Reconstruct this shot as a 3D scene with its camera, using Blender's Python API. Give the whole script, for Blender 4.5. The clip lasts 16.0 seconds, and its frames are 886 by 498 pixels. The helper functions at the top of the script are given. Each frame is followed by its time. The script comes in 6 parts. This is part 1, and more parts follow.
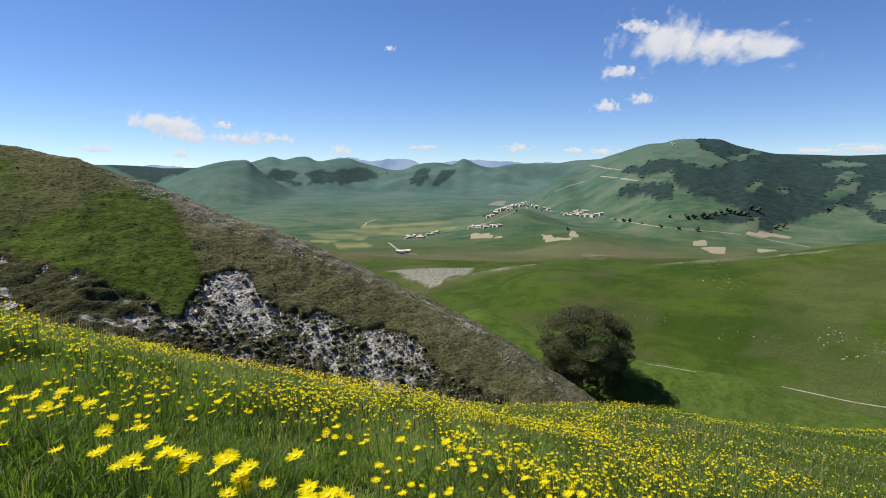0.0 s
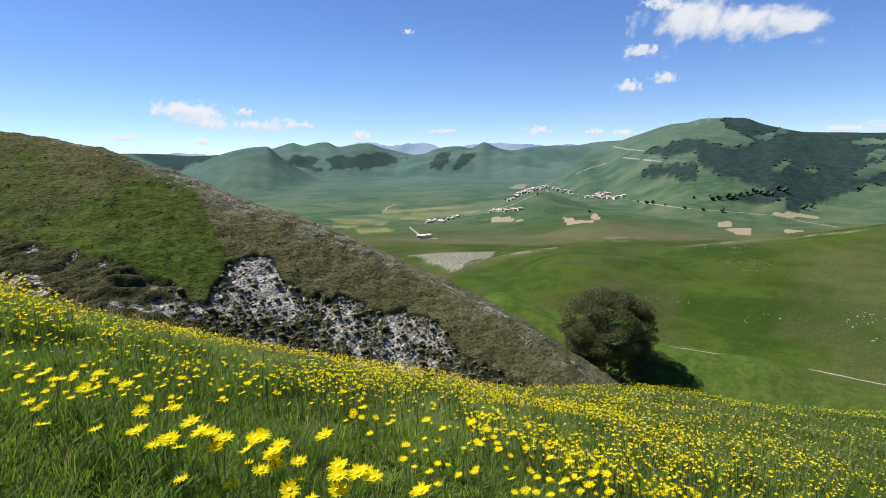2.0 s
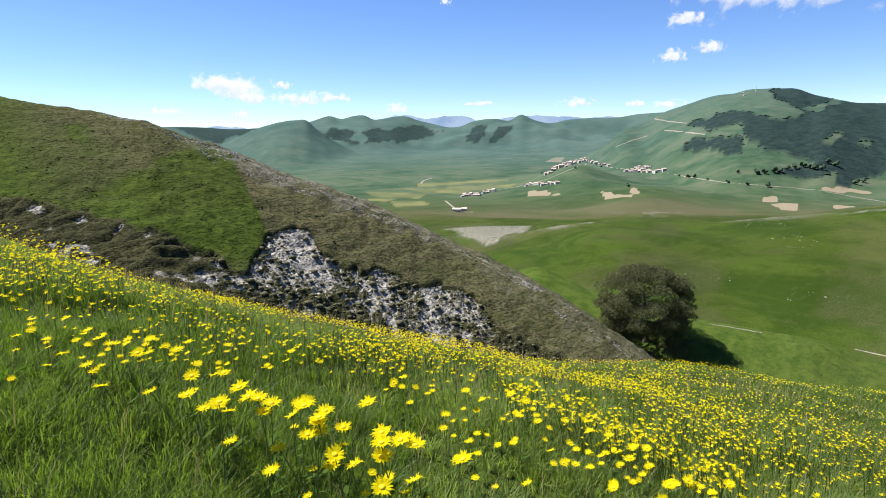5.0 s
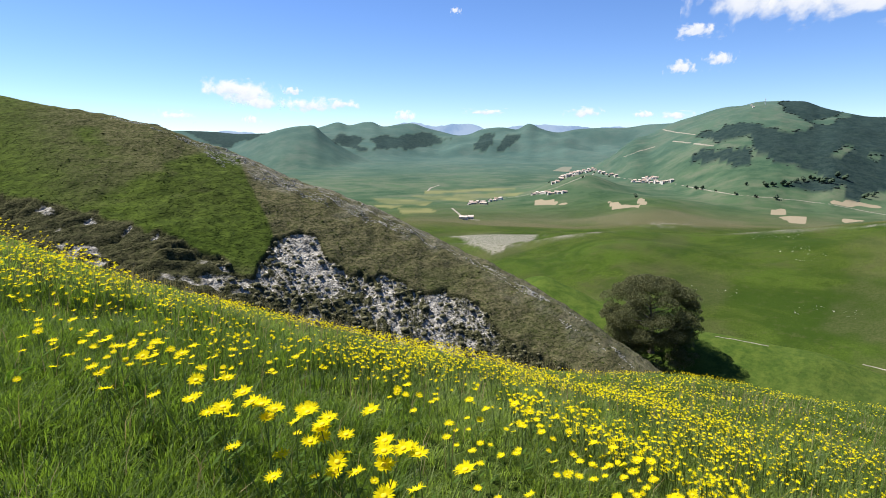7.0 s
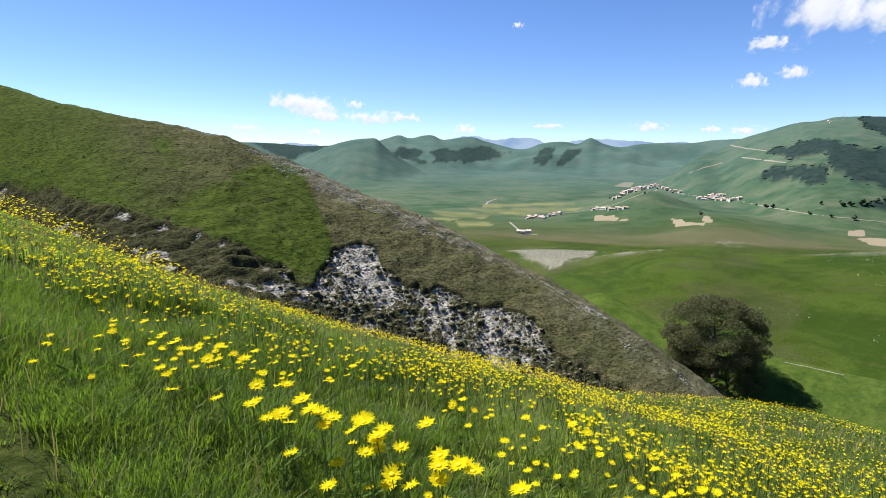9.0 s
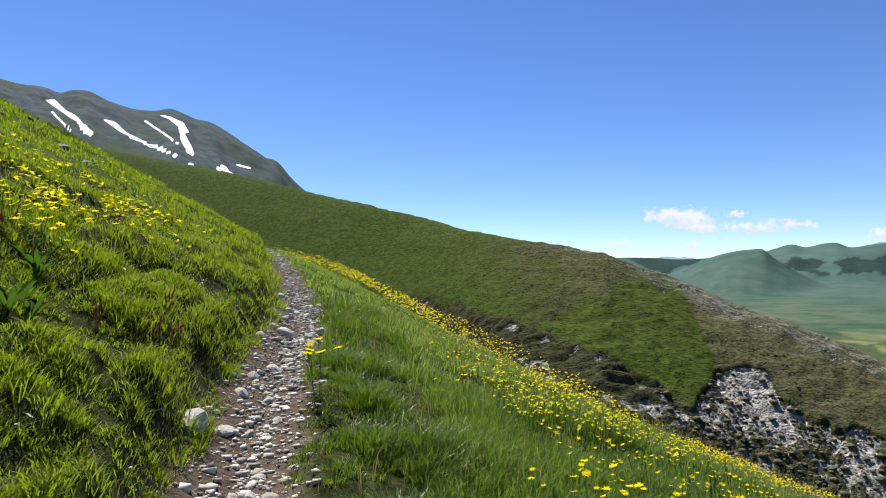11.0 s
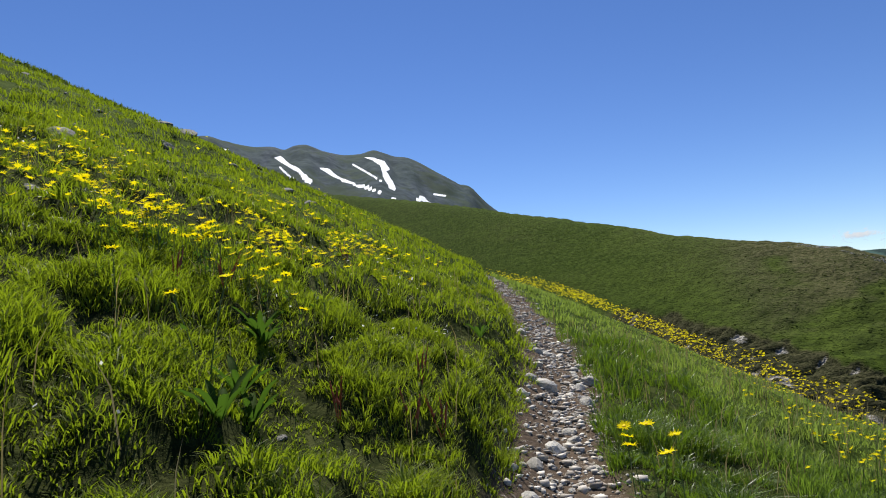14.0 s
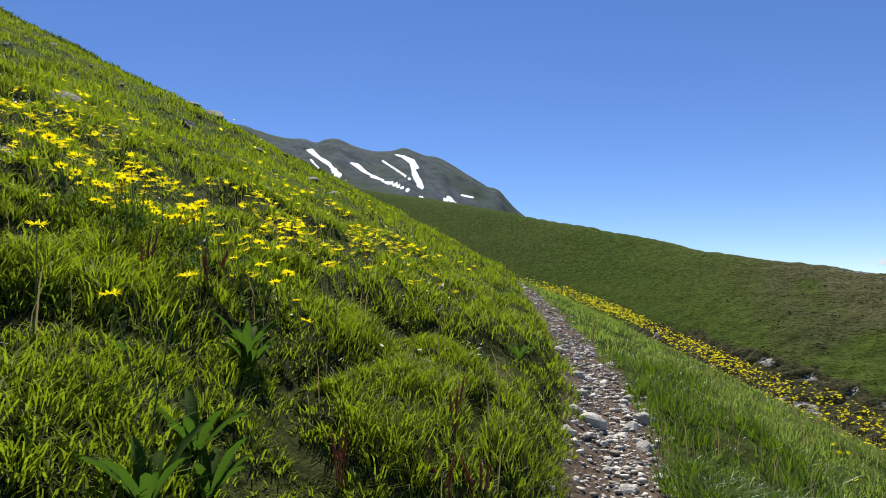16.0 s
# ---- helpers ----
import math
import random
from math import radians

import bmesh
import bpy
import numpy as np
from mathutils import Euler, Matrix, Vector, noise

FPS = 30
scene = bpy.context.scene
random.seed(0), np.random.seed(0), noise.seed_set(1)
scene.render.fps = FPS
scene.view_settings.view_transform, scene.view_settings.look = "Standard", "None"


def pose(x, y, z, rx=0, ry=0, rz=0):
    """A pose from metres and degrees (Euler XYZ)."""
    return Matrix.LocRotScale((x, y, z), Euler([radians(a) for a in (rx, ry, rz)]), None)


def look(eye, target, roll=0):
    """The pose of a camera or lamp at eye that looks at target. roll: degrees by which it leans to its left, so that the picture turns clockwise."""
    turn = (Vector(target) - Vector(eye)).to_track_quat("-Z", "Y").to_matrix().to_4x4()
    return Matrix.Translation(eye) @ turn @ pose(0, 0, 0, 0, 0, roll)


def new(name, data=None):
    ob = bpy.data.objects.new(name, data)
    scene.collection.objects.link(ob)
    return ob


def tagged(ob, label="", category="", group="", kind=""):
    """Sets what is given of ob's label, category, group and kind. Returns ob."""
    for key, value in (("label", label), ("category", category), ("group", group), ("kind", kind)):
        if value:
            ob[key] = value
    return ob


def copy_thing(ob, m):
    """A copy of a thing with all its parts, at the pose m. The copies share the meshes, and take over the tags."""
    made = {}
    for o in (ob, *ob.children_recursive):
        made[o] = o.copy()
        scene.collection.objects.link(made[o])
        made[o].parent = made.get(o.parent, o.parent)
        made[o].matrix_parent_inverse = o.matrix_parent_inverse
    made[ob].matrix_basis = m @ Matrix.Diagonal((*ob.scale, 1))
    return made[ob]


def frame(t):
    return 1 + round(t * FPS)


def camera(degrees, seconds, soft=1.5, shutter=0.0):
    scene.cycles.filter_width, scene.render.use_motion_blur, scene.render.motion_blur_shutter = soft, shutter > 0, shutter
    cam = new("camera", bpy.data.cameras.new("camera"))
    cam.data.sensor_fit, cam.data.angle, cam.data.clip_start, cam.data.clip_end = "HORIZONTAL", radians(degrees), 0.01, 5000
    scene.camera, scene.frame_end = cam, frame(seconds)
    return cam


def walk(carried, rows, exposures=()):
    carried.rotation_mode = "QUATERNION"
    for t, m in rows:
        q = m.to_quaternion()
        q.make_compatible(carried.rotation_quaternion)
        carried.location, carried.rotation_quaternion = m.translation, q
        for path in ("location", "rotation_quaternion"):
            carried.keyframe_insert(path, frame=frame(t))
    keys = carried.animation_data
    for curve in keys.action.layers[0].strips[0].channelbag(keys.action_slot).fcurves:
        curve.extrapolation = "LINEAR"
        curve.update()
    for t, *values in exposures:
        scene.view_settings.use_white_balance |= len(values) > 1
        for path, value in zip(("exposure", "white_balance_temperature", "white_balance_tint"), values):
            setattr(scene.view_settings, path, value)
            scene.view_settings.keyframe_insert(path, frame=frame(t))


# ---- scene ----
# ---------------------------------------------------------------- camera
EYE = 1.52            # eye height over the path where the walk turns up the hill


def view(x, y, z, yaw, pitch, lean):
    return pose(x, y, z + EYE, 90 + pitch, 0, yaw) @ pose(0, 0, 0, 0, 0, -lean)


cam = camera(71.88, 16.0, soft=1.0)
walk(cam, [
    (0, view(0.694, -1.064, -0.208, -53.10, -6.10, 0.00)),
    (0.5, view(0.692, -1.063, -0.210, -53.34, -6.77, 1.16)),
    (1, view(0.687, -1.059, -0.215, -52.93, -7.53, 0.62)),
    (1.5, view(0.677, -1.064, -0.212, -52.56, -7.40, 0.84)),
    (2, view(0.669, -1.064, -0.214, -51.12, -7.57, 0.81)),
    (2.5, view(0.665, -1.062, -0.215, -50.17, -7.68, 1.30)),
    (3, view(0.660, -1.059, -0.218, -50.02, -8.45, 1.32)),
    (3.5, view(0.653, -1.058, -0.220, -49.32, -9.47, 1.17)),
    (4, view(0.654, -1.048, -0.223, -48.67, -10.05, 0.96)),
    (4.5, view(0.652, -1.042, -0.223, -48.15, -10.10, 0.94)),
    (5, view(0.651, -1.039, -0.223, -47.73, -9.99, 0.84)),
    (7.5, view(0.653, -1.036, -0.218, -47.01, -9.21, -0.21)),
    (8, view(0.661, -1.029, -0.222, -46.73, -9.38, -0.35)),
    (8.2, view(0.663, -1.026, -0.222, -46.57, -9.47, -0.38)),
    (10.3, view(0.539, -0.841, -0.196, -24.14, -4.72, -0.99)),
    (10.5, view(0.441, -0.777, -0.160, -20.47, -4.19, -0.82)),
    (10.6, view(0.377, -0.753, -0.134, -18.04, -2.80, -0.64)),
    (11, view(0.240, -0.593, -0.083, -7.91, 2.49, 0.29)),
    (11.5, view(0.097, -0.307, -0.089, 3.91, 4.29, 0.98)),
    (12, view(0.001, 0.000, -0.000, 13.82, 4.18, 0.63)),
    (12.5, view(-0.103, 0.216, 0.001, 12.69, 6.27, -0.72)),
    (13, view(-0.316, 0.536, 0.053, 7.43, 7.51, -0.03)),
    (13.5, view(-0.391, 0.766, 0.064, 7.97, 7.04, 0.82)),
    (14, view(-0.419, 0.980, 0.105, 10.29, 4.72, 4.00)),
    (14.5, view(-0.484, 1.147, 0.131, 11.23, 6.21, 3.36)),
    (15, view(-0.636, 1.401, 0.144, 12.61, 4.98, 2.76)),
    (15.5, view(-0.680, 1.567, 0.165, 12.88, 5.13, 1.50)),
    (16, view(-0.670, 1.755, 0.187, 12.56, 4.87, 0.27)),
], exposures=[(0, 0.85), (1.5, 0.95), (3.5, 1.15), (5, 1.25), (8.2, 1.2), (10.3, 1.2), (11.0, 1.1), (11.5, 0.90), (12.5, 0.92), (13.5, 0.78), (14.5, 0.82), (16, 0.90)])

# ---------------------------------------------------------------- sky and sun
SUN_AZ, SUN_EL = -20.0, 57.0      # bearing clockwise from +y, height
world = bpy.data.worlds.new("sky")
scene.world = world
world.use_nodes = True
wn = world.node_tree
sky = wn.nodes.new("ShaderNodeTexSky")
sky.sky_type, sky.sun_disc = "NISHITA", False
sky.sun_elevation, sky.sun_rotation = radians(SUN_EL), radians(SUN_AZ)
sky.altitude, sky.air_density, sky.dust_density, sky.ozone_density = 1800, 0.92, 0.03, 4.0
deep = wn.nodes.new("ShaderNodeHueSaturation")      # thin mountain air
deep.inputs["Hue"].default_value, deep.inputs["Saturation"].default_value = 0.510, 1.15
wn.links.new(sky.outputs[0], deep.inputs["Color"])
wn.links.new(deep.outputs[0], wn.nodes["Background"].inputs[0])
wn.nodes["Background"].inputs[1].default_value = 0.074
sun = new("sun", bpy.data.lights.new("sun", "SUN"))
sun.data.energy, sun.data.angle, sun.data.color = 4.6, radians(0.53), (1.0, 0.95, 0.86)
sun.matrix_world = look((0, 0, 50), (-math.sin(radians(SUN_AZ)) * 50, -math.cos(radians(SUN_AZ)) * 50, 50 - 50 * math.tan(radians(SUN_EL))))

# ---------------------------------------------------------------- land forms


def lattice(ix, iy, seed):
    n = (ix.astype(np.int64) * 374761393 + iy.astype(np.int64) * 668265263 + seed * 1442695041) & 0x7FFFFFFF
    n = ((n ^ (n >> 13)) * 1274126177) & 0x7FFFFFFF
    return ((n ^ (n >> 16)) & 0xFFFF) / 65535.0


def grain(x, y, size, seed=0):
    """Smooth noise from -1 to 1 with features of that size."""
    x, y = np.asarray(x, float) / size + 1000.0, np.asarray(y, float) / size + 1000.0
    ix, iy = np.floor(x), np.floor(y)
    fx, fy = x - ix, y - iy
    fx, fy = fx * fx * (3 - 2 * fx), fy * fy * (3 - 2 * fy)
    a, b = lattice(ix, iy, seed), lattice(ix + 1, iy, seed)
    c, d = lattice(ix, iy + 1, seed), lattice(ix + 1, iy + 1, seed)
    return ((a + (b - a) * fx) * (1 - fy) + (c + (d - c) * fx) * fy) * 2 - 1


def fbm(x, y, size, octaves=4, seed=0, gain=0.5):
    total, amp = 0.0, 1.0
    for k in range(octaves):
        total = total + amp * grain(x, y, size / 2 ** k, seed + k)
        amp *= gain
    return total


def step(a, b, v):
    v = np.clip((v - a) / (b - a), 0, 1)
    return v * v * (3 - 2 * v)


def smax(a, b, k):
    h = np.clip(0.5 + 0.5 * (a - b) / k, 0, 1)
    return b + (a - b) * h + k * h * (1 - h)


def curve(az, pairs):
    """Smooth line through (bearing, value) pairs."""
    xs, ys = np.array([p[0] for p in pairs], float), np.array([p[1] for p in pairs], float)
    m = np.gradient(ys, xs)
    i = np.clip(np.searchsorted(xs, az) - 1, 0, len(xs) - 2)
    h = xs[i + 1] - xs[i]
    t = np.clip((az - xs[i]) / h, 0, 1)
    return ((2 * t ** 3 - 3 * t ** 2 + 1) * ys[i] + (t ** 3 - 2 * t ** 2 + t) * h * m[i]
            + (-2 * t ** 3 + 3 * t ** 2) * ys[i + 1] + (t ** 3 - t ** 2) * h * m[i + 1])


# crest lines: bearing (degrees clockwise from the path's way, +y), height angle seen from the eye, distance
SPUR = [(-60, 15, 460), (-40, 12.8, 420), (-19, 10.2, 330), (-11, 9.1, 280), (-5, 7.85, 240), (5, 5.65, 195), (12, 3.9, 163), (19.6, 2.46, 148),
        (22.8, 1.75, 143), (24.9, 0.95, 141), (28.6, -0.2, 138), (33.5, -2.4, 134), (38.3, -4.4, 131), (43.2, -6.65, 128), (48.6, -9.2, 125), (54, -11.6, 121),
        (59.3, -14.4, 117), (62.6, -16.5, 114), (68, -20.0, 111), (75, -25.5, 108), (90, -34, 100)]
GREEN = [(36, -9.5, 330), (48.6, -9.4, 340), (53.4, -9.25, 300), (57.2, -8.7, 300), (64.5, -7.5, 310), (72, -7.2, 320), (78.8, -6.2, 330), (83, -5.7, 340), (89.2, -4.9, 350),
         (100, -3.5, 360), (120, 1, 380)]
RIGHT = [(52, -7, 2400), (56, -4.5, 2500), (59.5, -2.4, 2600), (62.3, -0.75, 2650), (64.32, 0.69, 2650), (65.81, 1.4, 2800), (67.28, 2.14, 2800), (69.22, 2.77, 2800), (71.58, 3.42, 2800), (72.75, 3.49, 2800), (73.89, 3.76, 2800), (74.79, 3.78, 2800), (76.14, 3.75, 2800), (77.23, 3.67, 2800), (78.33, 3.22, 2800), (79.62, 2.81, 2720), (81.29, 2.41, 2720), (82.5, 2.33, 2720), (84.46, 2.24, 2720), (85.97, 2.12, 2720), (88.75, 2.18, 2720), (100, 2, 2700), (120, 1.5, 2700), (150, 0, 2700)]
FAR = [(-40, 1.5, 4300), (10, 1.4, 4300), (23.74, 1.57, 4300), (25.56, 1.55, 4300), (27.02, 1.47, 4300), (28.73, 1.3, 4300), (31.17, 1.33, 4300), (35.85, 1.91, 4300), (36.58, 2.12, 4300), (37.7, 2.38, 4300), (38.52, 2.14, 4300), (40.01, 2.41, 4300), (40.76, 2.41, 4300), (41.51, 2.07, 4300), (42.52, 2.12, 4300), (43.54, 2.28, 4300), (44.56, 2.29, 4300), (45.59, 1.94, 4300), (46.62, 1.68, 4300), (48.69, 1.22, 4100), (49.64, 1.33, 4100), (50.53, 1.69, 4100), (51.84, 1.9, 4100), (52.89, 1.9, 4100), (53.94, 1.74, 4100), (55.09, 2.26, 4100), (56.04, 1.85, 4100), (57.61, 1.48, 4100), (59.17, 1.73, 4100), (60.72, 1.83, 4100), (63.79, 1.87, 4100), (65.29, 2.11, 4100), (66.54, 2.15, 4100), (90, 1.5, 4100), (140, 1.5, 4100), (180, 1.5, 4100)]
MID = [(50, -15.5, 170), (54, -12.6, 168), (56.5, -11.75, 165), (59.7, -12.75, 160), (62.7, -14.0, 156), (65.5, -15.1, 152), (68, -15.6, 150), (70.28, -15.83, 150), (72.74, -15.86, 150), (76.99, -16.13, 150), (80.56, -16.27, 150), (84.36, -16.95, 150), (87.14, -17.48, 150), (90.03, -17.73, 150), (100, -21, 148), (130, -34, 140)]
KNOLL = [(22, -3, 3300), (26, -1, 3300), (29.13, 0.45, 3298.44), (30.49, 1.08, 3282.12), (31.4, 1.38, 3271.2), (33.02, 1.83, 3251.76), (34.67, 2.05, 3231.96), (35.61, 2.01, 3220.68), (36.31, 1.37, 3212.28), (37.5, 0.48, 3198), (39.44, -0.64, 3174.72), (41.43, -1.42, 3150.84), (46, -4, 3100)]
SNOWY = [(-75, 14, 3000), (-60, 16, 3000), (-45, 16.2, 3000), (-32.38, 15.38, 3000), (-31.16, 15.47, 3000), (-29.67, 15.08, 3000), (-28.66, 14.84, 3000), (-27.14, 14.62, 3000), (-25.34, 14.6, 3000), (-24.46, 14.38, 3000), (-23.52, 14.71, 3000), (-22.73, 14.78, 3000), (-20.88, 14.17, 3000), (-18.76, 13.79, 3000), (-17.42, 13.85, 3000), (-16.18, 14.11, 3000), (-15.27, 13.85, 3000), (-14.47, 13.53, 3000), (-13.13, 13.31, 3000), (-11.26, 12.35, 3000), (-9.67, 11.27, 2900), (-8.36, 10.51, 2900), (-7.3, 10.17, 2900), (-6.27, 9.09, 2900), (-4.73, 7.74, 2900), (0, 3, 2800), (6, -3, 2800)]


def ridge(az, r, crest, front, back, soft, calm=0.0):
    """A ridge along a crest line that falls with those slopes before and behind it; calm evens out its face below the crest, in degrees."""
    line = [(c[0], c[1]) for c in crest]
    el, rc = curve(az, line), curve(az, [(c[0], c[2]) for c in crest])
    d = r - rc
    if calm:
        even = sum(curve(az + k * calm, line) for k in (-1.0, -0.5, 0.0, 0.5, 1.0)) / 5
        el = el + (even - el) * step(0, 420, -d)
    fall = np.where(d < 0, -d * front, d * back)
    return rc * np.tan(np.radians(el)) - (np.sqrt(fall * fall + soft * soft) - soft), d


PATH_LINE = [(-40, 3.4), (-20, 1.9), (-4, 0.45), (-1, 0.05), (2.4, -0.40), (5.5, -0.51), (7.2, -0.52), (9, -0.69), (11.5, -1.08), (16.6, -1.95), (22, -3.3), (30, -7), (45, -18), (80, -50), (400, -400)]


def path_x(y):
    return curve(np.asarray(y, float), PATH_LINE)


def path_rise(y):
    """Height of the path under the eye line, along the walk."""
    return -1.52 + 0.118 * np.clip(y, -60, 14) - 0.05 * np.clip(-60 - y, 0, 900) + np.where(y > 14, 0.118 * (y - 14) - 0.0013 * np.clip(y - 14, 0, 40) ** 2 - 0.22 * np.clip(y - 54, 0, 400), 0)


PATH_HALF = 0.33


def tussocky(x, y):
    """Grass cushions (towards 1) and the dark cracks between them (0)."""
    wx, wy = x + 0.16 * grain(x, y, 0.5, 107), y + 0.16 * grain(x, y, 0.5, 109)
    a = np.abs(grain(wx, wy * 0.8, 0.46, 101))
    b = np.abs(grain(wx + 3.1, wy, 0.60, 103))
    return step(0.0, 0.60, np.minimum(a * 1.2, b * 1.1) + 0.125)


def hillside(x, y):
    """The slope that carries the path, rising to the left and rounding off to the right."""
    u = x - path_x(y)
    a = np.interp(y, [-8, -2, 4, 12, 25, 67], [0.19, 0.20, 0.24, 0.37, 0.44, 0.45])
    b = np.interp(y, [-8, -2, 4, 12, 25, 67], [0.0027, 0.0028, 0.0045, 0.0120, 0.0195, 0.016])
    reach = (0.72 - a) / (2 * b)
    v = np.clip(u - np.interp(y, [-6, 1, 6], [1.0, 0.9, 0.2]), 0, None)
    vq = np.minimum(v, reach)
    right = -(a * vq + b * vq * vq) - 0.72 * np.clip(v - reach, 0, None)
    w = np.clip(-u, 0, None)
    left = 0.535 * w - 0.0006 * np.minimum(w, 250) ** 2 - 0.3 * np.clip(w - 250, 0, None) + 0.20 * step(0.30, 0.50, w)
    z = path_rise(y) + right + left
    on_path = 1 - step(PATH_HALF * 0.8, PATH_HALF * 1.5, np.abs(u))
    mound = 0.16 * (tussocky(x, y) - 0.55) * step(0.15, 0.5, w) * (1 - step(16, 26, np.hypot(x, y)))
    rough = mound + 0.06 * fbm(x, y, 0.9, 3, 11) + 0.25 * fbm(x, y, 9, 3, 15) * step(1, 8, np.abs(u))
    return z + rough * (1 - 0.85 * on_path) - 0.05 * on_path + 0.015 * on_path * fbm(x, y, 0.25, 2, 19)


def scar_mask(az, z, r):
    """Bare eroded ground on the face of the spur: 0 to 1."""
    el = np.degrees(np.arctan2(z, r))
    top = curve(az, [(5, -1.6), (8, -2.3), (12, -3.2), (16, -4.4), (20.5, -6.1), (24, -7.8), (27.5, -9.6), (30.2, -10.9), (31.2, -9.4), (32.0, -8.1), (33.4, -7.6), (36.2, -8.4), (37.2, -9.9), (38.3, -10.7), (40.2, -11.2), (43.2, -12.0), (47.5, -13.2), (51.2, -14.2), (53, -16.2), (58, -18.6), (62, -20.5)])
    top = top + 0.42 * grain(az, el, 1.2, 31) + 0.22 * grain(az, el, 0.45, 32)
    return step(0.0, 0.28, top - el) * step(3, 6, az) * (1 - step(60, 63, az))


def chute(az, r):
    """Two bare gullies where pale debris runs down the eroded face."""
    one = np.exp(-((az - 34.6 - 0.16 * (112 - r)) / (1.0 + 0.05 * (118 - r))) ** 2) * step(98, 107, r)
    return np.clip(one + 0.7 * np.exp(-((az - 46.6 - 0.08 * (110 - r)) / 0.7) ** 2) + 0.6 * np.exp(-((az - 42.0 - 0.10 * (110 - r)) / 0.6) ** 2), 0, 1)


def hummock(x, y, az, r):
    """Grassy hummocks (towards 1) between bare rills (0) on the eroded face."""
    s, d = az * 2.0, r + 0.9 * grain(x, y, 4.0, 50)
    s = s + 0.8 * grain(x, y, 3.2, 49) + 0.3 * grain(x, y, 1.1, 48)
    a = np.abs(grain(s + 0.55 * d, d * 0.42 - 0.2 * s, 1.7, 51))
    b = np.abs(grain(s - 0.50 * d + 7, d * 0.55 + 0.2 * s, 1.5, 53))
    east = step(0.04, 0.40, np.minimum(a, b * 1.1 + 0.04) + 0.10 * grain(x, y, 0.8, 59))
    p = r + 0.35 * grain(x, y, 2.6, 50) - 0.17 * az * 2.0
    tread = np.abs(grain(az * 2.0 / 5.0 + 0.15 * grain(x, y, 3, 58), p, 0.95, 55))
    west = step(0.03, 0.50, tread + 0.05 * grain(x, y, 1.0, 57))
    w = 1 - step(28.5, 31.0, az + 0.1 * (r - 108))
    return (east * (1 - w) + west * w) * (1 - 0.8 * chute(az, r) * (1 - w))


def land(x, y, parts=False):
    x, y = np.asarray(x, float), np.asarray(y, float)
    r, az = np.hypot(x, y) + 1e-6, np.degrees(np.arctan2(x, y))
    near = hillside(x, y)
    spur, ds = ridge(az, r, SPUR, 0.60, 0.45, 4.0)
    # terracettes and gullies on the spur
    bare = scar_mask(az, spur, r) * step(40, 80, r) * (1 - step(250, 320, r))
    on_spur = (1 - step(250, 330, r)) * step(30, 60, r)
    spur = spur + on_spur * (0.5 * fbm(x, y, 14, 3, 45) * (0.5 + 0.5 * step(4, 22, az)) + 0.30 * fbm(x, y, 2.2, 2, 47) * (0.3 + 0.7 * step(4, 22, az)))
    spur = spur + bare * ((0.60 + 0.10 * (1 - step(27, 31, az))) * hummock(x, y, az, r) - 0.95) + on_spur * 0.10 * np.sin((spur + 0.6 * grain(x, y, 5, 55)) * 5.0) * step(0.0, 1.0, bare * 3 + 0.4)
    z = smax(near, spur, 1.5)
    green, _ = ridge(az, r, GREEN, 0.125, 0.30, 14.0)
    green = green - 0.16 * np.clip(235 - r, 0, 110) * step(62, 76, az)
    green = green + 4.5 * fbm(x, y, 110, 3, 61) * step(120, 260, r) * (1 - step(300, 420, r))
    mid, _ = ridge(az, r, MID, 0.36, 0.62, 3.0)
    mid = mid + 0.5 * fbm(x, y, 16, 3, 63)
    base = np.interp(r, [0, 150, 190, 360, 600, 1000, 1500, 2500, 3700, 5000], [-60, -56, -55, -60, -84, -110, -112, -85, -36, -20])
    roll = fbm(x, y, 260, 4, 65)
    base = base + roll * np.interp(r, [0, 300, 600, 1100, 1600, 3000], [2, 4, 9, 4, 2, 2])
    base = base - 9 * step(66, 78, az) * np.exp(-((r - 178) / 26) ** 2)
    plain = smax(green, base, 12)
    plain = smax(plain, mid, 3)
    town = 52 * np.exp(-((az - 60.0) / 3.6) ** 2 - ((r - 1540) / 230) ** 2) + 20 * np.exp(-((az - 66) / 4.5) ** 2 - ((r - 1150) / 260) ** 2)
    plain = plain + town
    right, _ = ridge(az, r, RIGHT, 0.205, 0.2, 30.0, 4.0)
    spurs = fbm(x, y, 700, 5, 71, 0.55)
    right = right + 34 * spurs * step(1300, 2000, r) * (1 - 0.95 * step(2400, 2750, r))
    far, _ = ridge(az, r, FAR, 0.22, 0.2, 25.0, 3.4)
    far = far + 46 * fbm(x, y, 560, 4, 75, 0.48) * step(2900, 3500, r) * (1 - 0.9 * step(3750, 4000, r))
    knoll, _ = ridge(az, r, KNOLL, 0.30, 0.3, 40.0, 3.0)
    snowy, _ = ridge(az, r, SNOWY, 0.42, 0.4, 35.0)
    gully = np.abs(grain(az + 0.0035 * (r - 2900) + 0.4 * grain(az, r / 260, 1.0, 84), r / 1500, 2.4, 82)) + 0.45 * np.abs(grain(az + 0.003 * (r - 2900), r / 500, 0.9, 83))
    snowy = snowy + (22 * (gully - 0.5) + 14 * fbm(az * 55, r, 300, 4, 81, 0.55)) * step(1000, 2000, r) * (1 - 0.93 * step(2650, 2960, r))
    big = np.maximum(np.maximum(right, far), np.maximum(knoll, snowy))
    plain = smax(plain, big, 25)
    z = smax(z, np.where(r > 60, plain, -1e3), 2.0)
